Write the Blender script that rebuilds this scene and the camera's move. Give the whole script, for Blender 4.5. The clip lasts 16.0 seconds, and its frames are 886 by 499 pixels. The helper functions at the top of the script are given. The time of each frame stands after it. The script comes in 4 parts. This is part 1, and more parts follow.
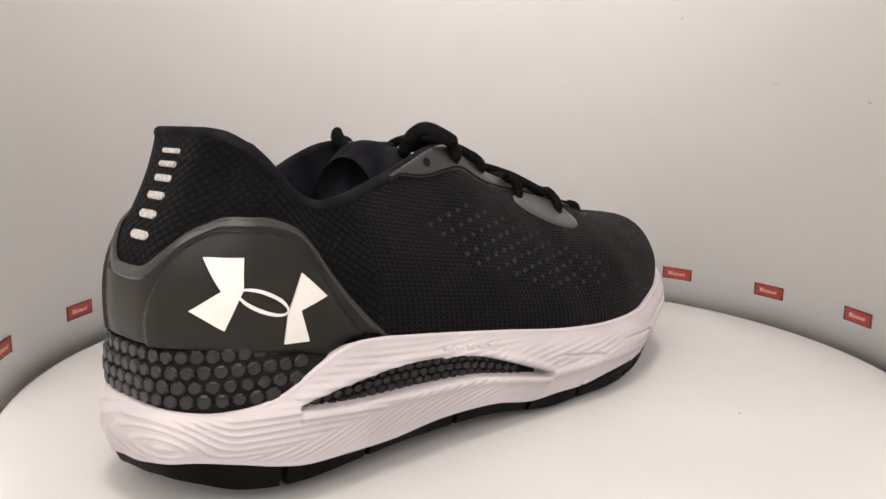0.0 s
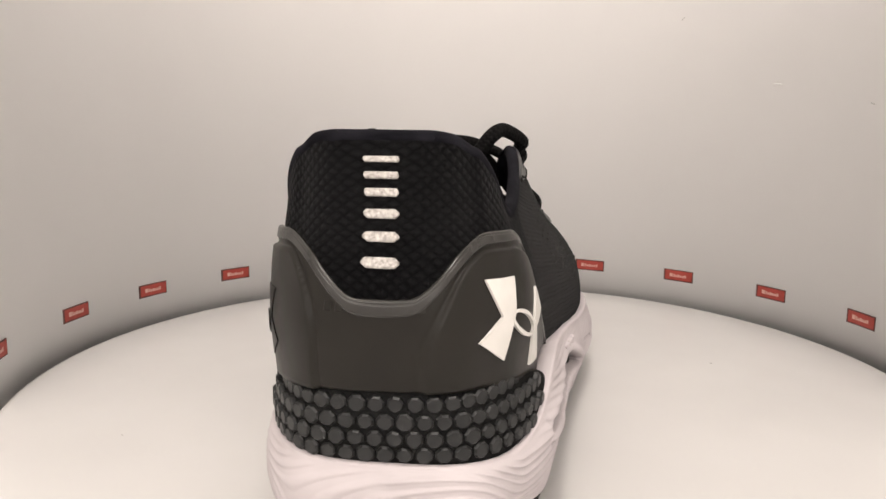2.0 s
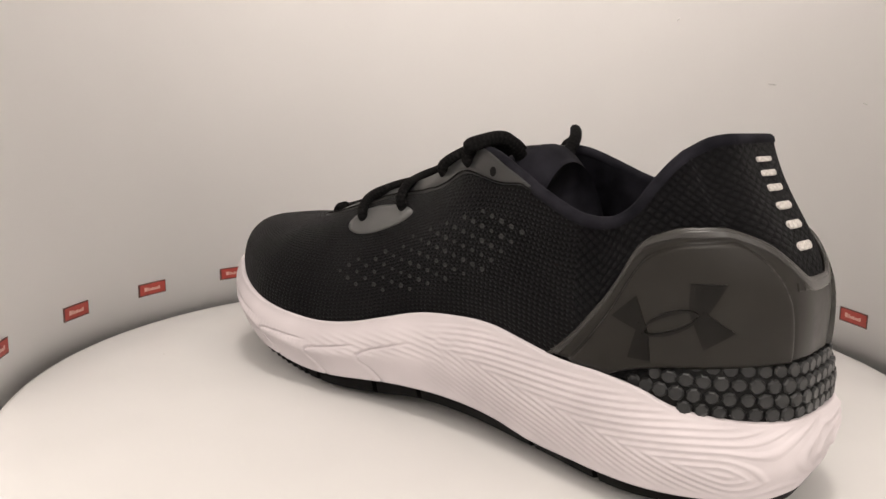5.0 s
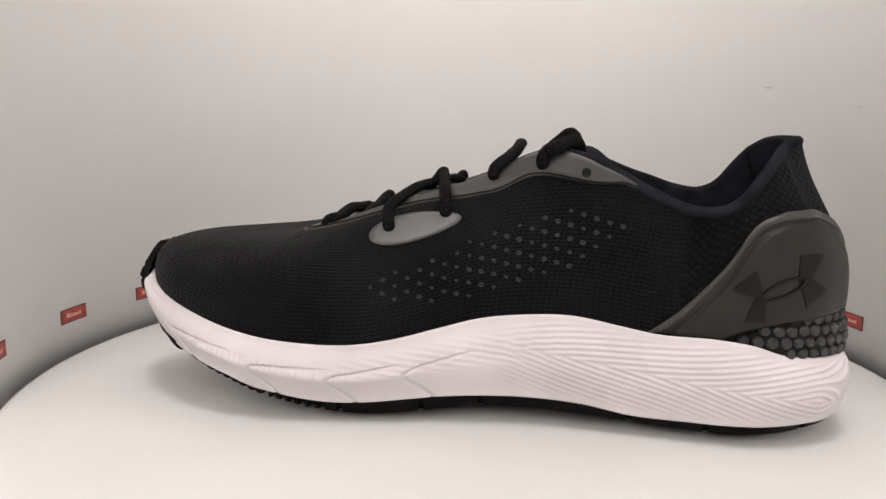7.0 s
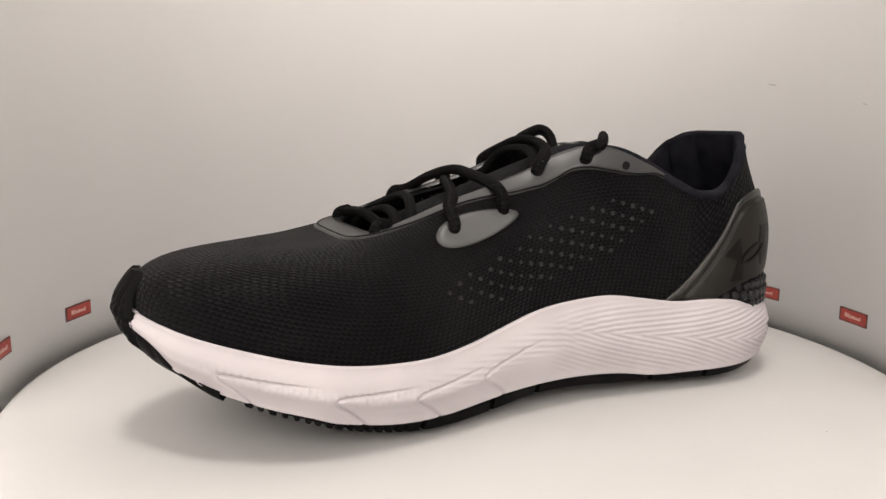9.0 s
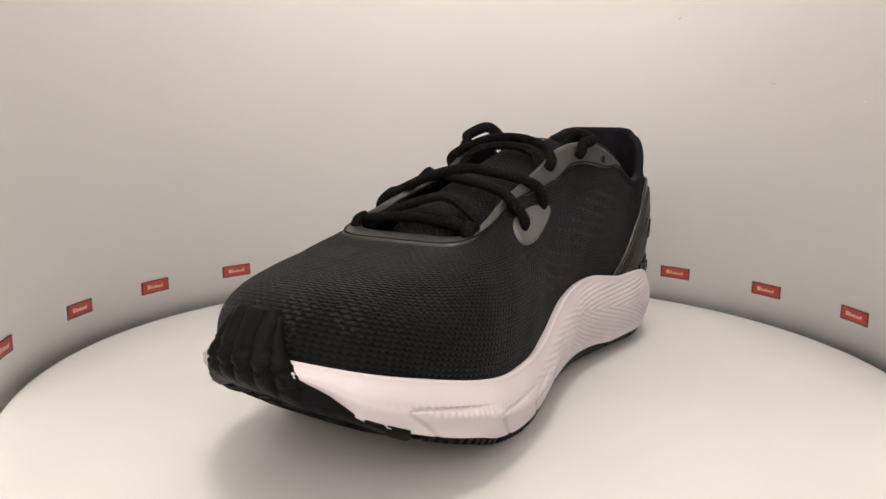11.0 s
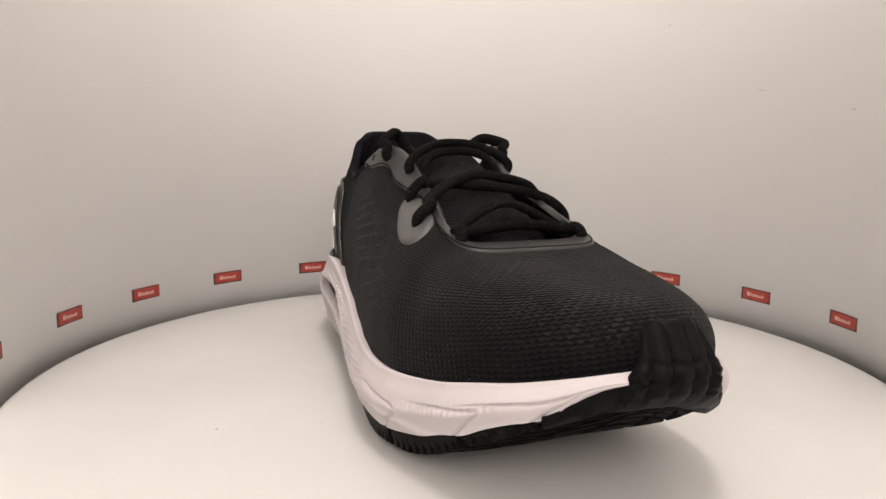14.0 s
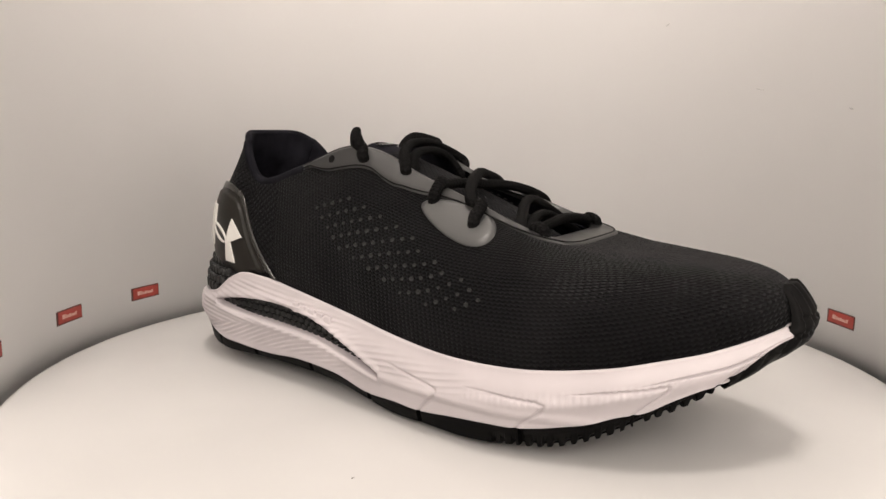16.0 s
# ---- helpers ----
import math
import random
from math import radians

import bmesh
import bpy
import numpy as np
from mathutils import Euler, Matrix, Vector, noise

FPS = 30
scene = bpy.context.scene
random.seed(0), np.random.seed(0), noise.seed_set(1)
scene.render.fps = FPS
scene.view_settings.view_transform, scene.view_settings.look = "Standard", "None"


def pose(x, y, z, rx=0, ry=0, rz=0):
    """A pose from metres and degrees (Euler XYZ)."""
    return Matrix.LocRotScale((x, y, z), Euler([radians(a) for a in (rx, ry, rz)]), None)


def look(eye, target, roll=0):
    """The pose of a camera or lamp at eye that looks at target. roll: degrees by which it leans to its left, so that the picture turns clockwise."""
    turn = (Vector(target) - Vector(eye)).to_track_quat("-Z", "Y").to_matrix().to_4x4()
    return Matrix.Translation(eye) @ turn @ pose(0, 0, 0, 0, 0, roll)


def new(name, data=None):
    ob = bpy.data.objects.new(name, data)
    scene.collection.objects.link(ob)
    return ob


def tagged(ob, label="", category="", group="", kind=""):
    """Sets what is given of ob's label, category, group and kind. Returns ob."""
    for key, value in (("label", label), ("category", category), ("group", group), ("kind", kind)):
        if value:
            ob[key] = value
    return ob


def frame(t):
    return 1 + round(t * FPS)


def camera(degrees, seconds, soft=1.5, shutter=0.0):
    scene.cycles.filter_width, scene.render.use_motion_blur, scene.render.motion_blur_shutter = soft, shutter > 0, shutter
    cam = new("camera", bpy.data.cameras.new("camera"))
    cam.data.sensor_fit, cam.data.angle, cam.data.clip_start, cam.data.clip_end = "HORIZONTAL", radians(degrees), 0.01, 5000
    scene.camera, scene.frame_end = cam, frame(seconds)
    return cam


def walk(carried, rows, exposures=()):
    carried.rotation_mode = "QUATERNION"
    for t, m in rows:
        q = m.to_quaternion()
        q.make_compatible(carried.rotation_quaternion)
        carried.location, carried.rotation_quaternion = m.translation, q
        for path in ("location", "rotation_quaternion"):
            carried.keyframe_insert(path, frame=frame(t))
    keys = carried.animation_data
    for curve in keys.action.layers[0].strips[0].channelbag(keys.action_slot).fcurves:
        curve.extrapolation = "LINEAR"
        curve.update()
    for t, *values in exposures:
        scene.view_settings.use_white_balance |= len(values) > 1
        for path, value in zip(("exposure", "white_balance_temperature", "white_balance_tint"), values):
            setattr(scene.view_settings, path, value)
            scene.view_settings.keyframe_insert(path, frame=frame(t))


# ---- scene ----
cam = camera(60.11, 16.0)
# seconds, pan, tilt (degrees) and slide along the view (millimetres)
DRIFT = [(0.0, 0, 0, 0), (0.5, -.03, .07, -.3), (1.0, 0, .08, -.6), (1.5, -.01, .10, 2.0), (2.0, -.02, .14, 3.2),
         (2.5, -.05, .11, 1.7), (3.0, -.04, .11, 1.0), (3.5, -.10, .06, .3), (4.0, -.10, .06, .3), (4.5, -.16, .06, .3),
         (5.0, -.23, .07, -.4), (7.5, -.45, .28, -1.4), (8.0, -.25, .19, -1.4), (10.5, -.12, -.03, -2.0),
         (11.0, -.09, -.07, -1.7), (11.5, -.18, -.05, -2.7), (12.0, -.38, .07, -2.0), (12.5, -.51, .20, -2.0),
         (13.0, -.60, .33, -2.4), (13.5, -.60, .36, -2.4), (14.0, -.73, .40, -2.4), (14.5, -.76, .38, -3.3),
         (15.0, -.79, .31, -3.0), (15.5, -.76, .27, -2.7), (16.0, -.82, .32, -3.3)]


def camera_pose(pan, tilt, slide):
    return (pose(0, -0.32, 0.1145, 80.57 + tilt, 0, 1.96 + pan) @ pose(0, 0, 0, 0, 0, 0.57) @ pose(0, 0, -slide / 1000))


walk(cam, [(t, camera_pose(*d)) for t, *d in DRIFT],
     exposures=[(0.0, 0.0, 6300, 10), (2.5, 0.0, 6500, 10), (5.2, 0.0, 6480, 10), (7.5, 0.0, 6150, 8), (8.2, 0.0, 6200, 8), (10.4, 0.0, 6500, 10), (16.0, 0.0, 6550, 10)])

# ---- light: one soft panel over the booth, an added front fill, a bulb ----
world = bpy.data.worlds.new("booth_air")
world.use_nodes = True
world.node_tree.nodes["Background"].inputs[0].default_value = (1.0, 0.93, 0.85, 1)
world.node_tree.nodes["Background"].inputs[1].default_value = 0.45
scene.world = world


def lamp(name, kind, energy, colour, m, **kw):
    data = bpy.data.lights.new(name, kind)
    data.energy, data.color = energy, colour
    for key, value in kw.items():
        if key == "size":
            data.size = value
        elif key == "size_y":
            data.size_y = value
        elif key == "shape":
            data.shape = value
        elif key == "radius":
            data.shadow_soft_size = value
    ob = new(name, data)
    ob.matrix_world = m
    return ob


WARM = (1.0, 0.915, 0.85)
lamp("overhead_panel_light", "AREA", 7.2, WARM, look((0.0, -0.36, 1.22), (0, 0.0, 0)), size=0.24, shape="DISK")
# added fill with no known source, evens out the curved wall's brightness
lamp("front_fill_light", "AREA", 17.0, WARM, look((0.0, -1.50, 0.95), (0, 0.12, 0.10)), size=1.70, size_y=0.60, shape="RECTANGLE")
lamp("desk_bulb_light", "POINT", 0.16, (1.0, 0.74, 0.42), pose(-0.06, -0.40, 0.52), radius=0.012)


# ---- materials ----
def material(name, colour, rough=0.6, metal=0.0, spec=0.5):
    m = bpy.data.materials.new(name)
    m.use_nodes = True
    b = m.node_tree.nodes["Principled BSDF"]
    b.inputs["Base Color"].default_value = (*colour, 1)
    b.inputs["Roughness"].default_value = rough
    b.inputs["Metallic"].default_value = metal
    b.inputs["Specular IOR Level"].default_value = spec
    return m


class Nodes:
    """Short hand for wiring a material's nodes."""

    def __init__(self, m):
        self.t = m.node_tree
        self.b = self.t.nodes["Principled BSDF"]

    def add(self, kind, **values):
        n = self.t.nodes.new(kind)
        for key, value in values.items():
            n.inputs[key].default_value = value
        return n

    def link(self, a, b):
        self.t.links.new(a, b)

    def math(self, op, a, b=None):
        n = self.t.nodes.new("ShaderNodeMath")
        n.operation = op
        for i, x in enumerate((a, b)):
            if x is None:
                continue
            if isinstance(x, (int, float)):
                n.inputs[i].default_value = x
            else:
                self.link(x, n.inputs[i])
        return n.outputs[0]

    def coords(self, which="Object"):
        return self.t.nodes.new("ShaderNodeTexCoord").outputs[which]

    def noise(self, vec, scale, detail=3.0):
        n = self.add("ShaderNodeTexNoise", Scale=scale, Detail=detail)
        self.link(vec, n.inputs["Vector"])
        return n.outputs["Fac"]

    def ramp(self, fac, *stops):
        n = self.t.nodes.new("ShaderNodeValToRGB")
        e = n.color_ramp.elements
        while len(e) < len(stops):
            e.new(0.5)
        for el, (p, c) in zip(e, stops):
            el.position, el.color = p, (*c, 1)
        self.link(fac, n.inputs["Fac"])
        return n.outputs["Color"]

    def bump(self, height, strength, distance):
        n = self.add("ShaderNodeBump", Strength=strength, Distance=distance)
        self.link(height, n.inputs["Height"])
        old = self.b.inputs["Normal"].links
        if old:
            self.link(old[0].from_socket, n.inputs["Normal"])
        self.link(n.outputs["Normal"], self.b.inputs["Normal"])

    def colour(self, socket):
        self.link(socket, self.b.inputs["Base Color"])

    def rough(self, fac, lo, hi):
        n = self.t.nodes.new("ShaderNodeMapRange")
        n.inputs["To Min"].default_value, n.inputs["To Max"].default_value = lo, hi
        self.link(fac, n.inputs["Value"])
        self.link(n.outputs[0], self.b.inputs["Roughness"])


def mottled(name, dark, light, scale, rough, grain=0.0, grain_scale=2500, spec=0.5):
    """Plain surface with soft blotches, fine grain and an uneven gloss."""
    m = material(name, light, rough, spec=spec)
    n = Nodes(m)
    c = n.coords()
    big = n.noise(c, scale)
    n.colour(n.ramp(big, (0.3, dark), (0.7, light)))
    n.rough(n.noise(c, scale * 6), rough - 0.06, rough + 0.06)
    if grain:
        n.bump(n.noise(c, grain_scale, 2), 0.4, grain)
    return m


def knit(name, dark, light, rows, wales, depth, rough=0.85, diamond=False, jacquard=False, sheen=0.0):
    """Knitted cloth: rows and wales follow the cloth's own metric UV."""
    m = material(name, light, rough, spec=0.04)
    m.node_tree.nodes["Principled BSDF"].inputs["Sheen Weight"].default_value = sheen
    m.node_tree.nodes["Principled BSDF"].inputs["Sheen Roughness"].default_value = 0.35
    n = Nodes(m)
    uv = n.t.nodes.new("ShaderNodeUVMap")
    uv.uv_map = "cloth"
    warp = n.noise(n.coords(), 55, 2)
    sep = n.t.nodes.new("ShaderNodeSeparateXYZ")
    n.link(uv.outputs[0], sep.inputs[0])
    x, y = sep.outputs[0], sep.outputs[1]
    wob = n.math("MULTIPLY", warp, 0.0016)
    a = n.math("SINE", n.math("MULTIPLY", n.math("ADD", x, wob), wales * 6.2832))
    row = n.math("ADD", n.math("MULTIPLY", n.math("ADD", y, wob), rows * 6.2832), n.math("MULTIPLY", a, 0.9))
    b = n.math("SINE", row)
    h = n.math("ADD", n.math("MULTIPLY", a, 0.45), b)
    if diamond:
        xs, ys = n.math("MULTIPLY", x, wales * 3.1416), n.math("MULTIPLY", n.math("ADD", y, wob), rows * 3.1416)
        p = n.math("ABSOLUTE", n.math("SINE", n.math("ADD", xs, ys)))
        q = n.math("ABSOLUTE", n.math("SINE", n.math("SUBTRACT", xs, ys)))
        h = n.math("SUBTRACT", n.math("MULTIPLY", n.math("MULTIPLY", p, q), 2.4), 0.9)
    fine = n.noise(n.coords(), 3200, 2)
    h2 = n.math("ADD", n.math("MULTIPLY", h, 0.22), n.math("MULTIPLY", fine, 0.5))
    big = n.noise(n.coords(), 28, 3)
    tone = n.math("ADD", n.math("MULTIPLY", h2, 0.55), n.math("MULTIPLY", big, 0.5))
    if jacquard:
        # staggered dashes of float stitches, strongest over the toe box
        row_id = n.math("FLOOR", n.math("MULTIPLY", y, 560.0))
        shift = n.math("MULTIPLY", n.math("MODULO", row_id, 2.0), 0.5)
        along = n.math("ADD", n.math("MULTIPLY", n.math("ADD", x, wob), 330.0), shift)
        dash = n.math("MULTIPLY", n.math("GREATER_THAN", n.math("FRACT", along), 0.45),
                      n.math("GREATER_THAN", n.math("FRACT", n.math("MULTIPLY", y, 560.0)), 0.35))
        place = n.t.nodes.new("ShaderNodeSeparateXYZ")
        n.link(n.coords(), place.inputs[0])
        zone = n.t.nodes.new("ShaderNodeMapRange")
        zone.interpolation_type = "SMOOTHSTEP"
        zone.inputs["From Min"].default_value, zone.inputs["From Max"].default_value = 0.035, 0.075
        zone.inputs["To Min"].default_value, zone.inputs["To Max"].default_value = 0.15, 1.0
        n.link(place.outputs[0], zone.inputs["Value"])
        above = n.t.nodes.new("ShaderNodeMapRange")
        above.interpolation_type = "SMOOTHSTEP"
        above.inputs["From Min"].default_value, above.inputs["From Max"].default_value = 0.052, 0.064
        above.inputs["To Min"].default_value = 0.08
        n.link(place.outputs[2], above.inputs["Value"])
        dash = n.math("MULTIPLY", dash, above.outputs[0])
        patchy = n.math("GREATER_THAN", n.noise(n.coords(), 95, 3), 0.47)
        mark = n.math("MULTIPLY", n.math("MULTIPLY", dash, zone.outputs[0]), n.math("ADD", n.math("MULTIPLY", patchy, 0.6), 0.4))
        tone = n.math("ADD", tone, n.math("MULTIPLY", mark, 0.36))
        h2 = n.math("ADD", h2, n.math("MULTIPLY", mark, 0.55))
    if jacquard:
        n.colour(n.ramp(tone, (0.2, dark), (0.62, light), (0.92, tuple(2.6 * v for v in light))))
    else:
        n.colour(n.ramp(tone, (0.2, dark), (0.85, light)))
    n.bump(h2, 0.8, depth)
    return m


M_WALL = mottled("matte_white_board", (0.87, 0.857, 0.845), (0.91, 0.897, 0.885), 6, 0.75, 0.00004, 900, 0.2)
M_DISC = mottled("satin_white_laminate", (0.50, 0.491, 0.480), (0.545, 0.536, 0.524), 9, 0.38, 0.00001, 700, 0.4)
M_KNIT = knit("black_knit", (0.0009, 0.0009, 0.0011), (0.0092, 0.0091, 0.0094), 620, 480, 0.0008, jacquard=True, sheen=0.05)
M_HEEL_KNIT = knit("black_heel_mesh", (0.0008, 0.0008, 0.0011), (0.0098, 0.0098, 0.0103), 330, 260, 0.0013, diamond=True, sheen=0.03)
M_RUBBER = mottled("black_rubber", (0.0021, 0.0021, 0.0021), (0.0046, 0.0043, 0.0042), 90, 0.50, 0.00008, 1800, 0.05)
# black rubber set darker: the shade under the sole is in this colour
M_TREAD = mottled("shaded_tread_rubber", (0.0014, 0.0013, 0.0013), (0.0044, 0.0041, 0.0038), 260, 0.60, 0.00008, 1800, 0.03)
M_FOAM = mottled("white_foam", (0.41, 0.376, 0.385), (0.47, 0.432, 0.442), 40, 0.6, 0.00005, 2600, 0.3)
M_CAGE = mottled("black_web", (0.0021, 0.0021, 0.0021), (0.0049, 0.0049, 0.0049), 200, 0.75, spec=0.12)
M_CELL = mottled("grey_rubber_cell", (0.0066, 0.0070, 0.0072), (0.0140, 0.0146, 0.0148), 160, 0.42, 0.00004, 1500, 0.3)
M_COUNTER = mottled("grey_moulded_tpu", (0.0105, 0.0096, 0.0079), (0.0140, 0.0128, 0.0106), 60, 0.36, 0.00001, 1200, 0.15)
M_RIM = mottled("grey_rim", (0.0150, 0.0143, 0.0126), (0.0205, 0.0195, 0.0174), 60, 0.24, 0.00001, 1200, 0.4)
M_OVERLAY = mottled("grey_film", (0.0150, 0.0150, 0.0148), (0.0198, 0.0198, 0.0195), 50, 0.38, 0.00003, 2200, 0.45)
M_PATCH = mottled("light_grey_film", (0.0470, 0.0470, 0.0465), (0.0590, 0.0590, 0.0583), 50, 0.36, 0.00003, 2200, 0.5)
M_LOGO_WHITE = mottled("white_print", (0.5600, 0.5440, 0.5120), (0.6240, 0.6080, 0.5760), 120, 0.5)
M_LOGO_DARK = mottled("black_gloss_print", (0.0046, 0.0043, 0.0037), (0.0060, 0.0056, 0.0048), 120, 0.30, spec=0.09)
M_REFLECT = mottled("silver_reflective", (0.1900, 0.1750, 0.1600), (0.5200, 0.4950, 0.4650), 1100, 0.40)
M_LACE = knit("black_lace_cord", (0.0021, 0.0021, 0.0021), (0.0123, 0.0118, 0.0118), 700, 500, 0.0006, 0.8)
M_LINING = mottled("black_lining", (0.0037, 0.0037, 0.0053), (0.0120, 0.0116, 0.0150), 120, 0.9, 0.0002, 1800, 0.06)
M_TONGUE = knit("black_tongue_mesh", (0.0012, 0.0012, 0.0016), (0.0170, 0.0165, 0.0185), 420, 380, 0.0008, diamond=True, sheen=0.04)
M_DOT = mottled("grey_yarn", (0.0150, 0.0150, 0.0146), (0.0420, 0.0420, 0.0405), 400, 0.8, spec=0.1)
M_TAG_RED = mottled("red_sticker", (0.26, 0.036, 0.026), (0.34, 0.046, 0.033), 220, 0.5)
M_TAG_DARK = mottled("dark_sticker_edge", (0.05, 0.02, 0.018), (0.09, 0.035, 0.03), 220, 0.5)
M_TAG_PALE = mottled("pale_sticker_print", (0.45, 0.24, 0.20), (0.60, 0.38, 0.33), 300, 0.5)
M_SPECK = mottled("dark_crumb", (0.10, 0.09, 0.08), (0.22, 0.20, 0.18), 500, 0.8)
M_SCUFF = mottled("grey_scuff", (0.50, 0.485, 0.47), (0.62, 0.605, 0.59), 500, 0.9)


# ---- mesh helpers ----
def mesh_from(name, verts, faces, mat, uvs=None, smooth=True):
    me = bpy.data.meshes.new(name)
    me.from_pydata([tuple(map(float, v)) for v in verts], [], faces)
    me.materials.append(mat)
    if smooth:
        me.shade_smooth()
    if uvs is not None:
        layer = me.uv_layers.new(name="cloth")
        idx = np.empty(len(me.loops), np.int32)
        me.loops.foreach_get("vertex_index", idx)
        layer.data.foreach_set("uv", np.asarray(uvs, np.float32)[idx].ravel())
    me.update()
    return me


def part(name, me, parent, label=""):
    ob = new(name, me)
    ob.parent = parent
    return tagged(ob, label)


def grid_faces(n, m, wrap_n=False, wrap_m=False):
    f = []
    for i in range(n if wrap_n else n - 1):
        for j in range(m if wrap_m else m - 1):
            a, b = i * m + j, ((i + 1) % n) * m + j
            c, d = ((i + 1) % n) * m + (j + 1) % m, i * m + (j + 1) % m
            f.append((a, b, c, d))
    return f


def mesh_from_bm(name, bm, mat, smooth=False):
    me = bpy.data.meshes.new(name)
    bmesh.ops.recalc_face_normals(bm, faces=bm.faces)
    bm.to_mesh(me)
    bm.free()
    me.materials.append(mat)
    if smooth:
        me.shade_smooth()
    return me


def spline(nodes):
    """A smooth curve through (x, y) nodes, for arrays."""
    xs = np.array([p[0] for p in nodes], float)
    ys = np.array([p[1] for p in nodes], float)
    d = np.diff(ys) / np.diff(xs)
    s = np.empty_like(xs)
    s[0], s[-1] = d[0], d[-1]
    h = np.diff(xs)
    s[1:-1] = (d[:-1] * h[1:] + d[1:] * h[:-1]) / (h[1:] + h[:-1])

    def f(x):
        x = np.clip(np.asarray(x, float), xs[0], xs[-1])
        i = np.clip(np.searchsorted(xs, x) - 1, 0, len(xs) - 2)
        w = h[i]
        t = (x - xs[i]) / w
        return ((2 * t**3 - 3 * t**2 + 1) * ys[i] + (t**3 - 2 * t**2 + t) * w * s[i]
                + (3 * t**2 - 2 * t**3) * ys[i + 1] + (t**3 - t**2) * w * s[i + 1])
    return f


def smooth01(x, a, b):
    t = np.clip((np.asarray(x, float) - a) / (b - a), 0, 1)
    return t * t * (3 - 2 * t)


def tube(points, radius, sides=10, closed=False, flat=1.0):
    """Verts, faces and metric UVs of a cord through the points (Catmull-Rom)."""
    pts = [Vector(p) for p in points]
    out = []
    n = len(pts)
    for i in range(n if closed else n - 1):
        p0 = pts[(i - 1) % n] if closed or i else pts[0] * 2 - pts[1]
        p1, p2 = pts[i], pts[(i + 1) % n]
        p3 = pts[(i + 2) % n] if closed or i + 2 < n else p2 * 2 - p1
        for k in range(8):
            t = k / 8
            out.append(0.5 * (2 * p1 + (p2 - p0) * t + (2 * p0 - 5 * p1 + 4 * p2 - p3) * t * t
                              + (3 * p1 - p0 - 3 * p2 + p3) * t**3))
    if not closed:
        out.append(pts[-1])
    verts, uvs, dist = [], [], 0.0
    m = len(out)
    side = None
    for i, p in enumerate(out):
        a = out[(i - 1) % m] if closed or i else out[0]
        b = out[(i + 1) % m] if closed or i + 1 < m else out[-1]
        d = (b - a).normalized()
        side = (Vector((0, 0, 1)).cross(d) if side is None else side - d * side.dot(d))
        if side.length < 1e-4:
            side = Vector((1, 0, 0)).cross(d)
        side.normalize()
        up = d.cross(side)
        r = radius
        if not closed:
            r *= min(1.0, 0.55 + 0.3 * min(i, m - 1 - i))
        for k in range(sides):
            w = 2 * math.pi * k / sides
            verts.append(p + side * math.cos(w) * r + up * math.sin(w) * r * flat)
            uvs.append((k / sides * 2 * math.pi * radius, dist))
        if i + 1 < m:
            dist += (out[i + 1] - p).length
    faces = grid_faces(m, sides, closed, True)
    if not closed:
        faces.append(tuple(range(sides))[::-1])
        faces.append(tuple(range((m - 1) * sides, m * sides)))
    return verts, faces, uvs


# ---- the booth ----
GROUND = 0.0016                         # height of the platform's top
CX, CY = 0.002, 0.0225                   # middle of the platform and of the curved wall
# most of this height is unseen, added to block light bounced off the ceiling
WALL_R, WALL_H = 0.2002, 1.00


def curved_wall():
    verts, faces = [], []
    n = 97
    for i in range(n):
        a = radians(-107 + 214 * i / (n - 1))
        for r, z in ((WALL_R, -0.03), (WALL_R, WALL_H), (WALL_R + 0.004, WALL_H), (WALL_R + 0.004, -0.03)):
            verts.append((CX + r * math.sin(a), CY + r * math.cos(a), z))
    faces = grid_faces(n, 4, False, True) + [(0, 1, 2, 3), tuple(range(4 * n - 4, 4 * n))[::-1]]
    ob = new("wall_curved", mesh_from("wall_curved", verts, faces, M_WALL))
    ob.data.shade_flat()
    for p in ob.data.polygons:
        p.use_smooth = abs(p.normal.z) < 0.5
    return tagged(ob, "curved matte white backdrop wall with a row of stickers", "wall", kind="structure")


def slab(name, lo, hi, mat, label, category):
    bm = bmesh.new()
    bmesh.ops.create_cube(bm, size=1)
    for v in bm.verts:
        v.co = [l + (c + 0.5) * (h - l) for l, h, c in zip(lo, hi, v.co)]
    bmesh.ops.bevel(bm, geom=bm.edges[:], offset=0.001, segments=1, affect="EDGES")
    return tagged(new(name, mesh_from_bm(name, bm, mat)), label, category, kind="structure")


curved_wall()
slab("floor", (-0.9, -1.7, -0.04), (0.9, 0.6, -0.03), M_WALL, "plain white base board under the platform", "floor")
slab("wall_left", (-0.91, -1.7, -0.03), (-0.9, 0.6, 1.3), M_WALL, "plain white booth side wall", "wall")
slab("wall_right", (0.9, -1.7, -0.03), (0.91, 0.6, 1.3), M_WALL, "plain white booth side wall", "wall")
slab("wall_front", (-0.9, -1.71, -0.03), (0.9, -1.7, 1.3), M_WALL, "plain white booth front wall", "wall")
slab("wall_back", (-0.9, 0.6, -0.03), (0.9, 0.61, 1.3), M_WALL, "plain white booth back wall", "wall")
slab("ceiling", (-0.91, -1.71, 1.3), (0.91, 0.61, 1.31), M_WALL, "plain white booth ceiling", "ceiling")


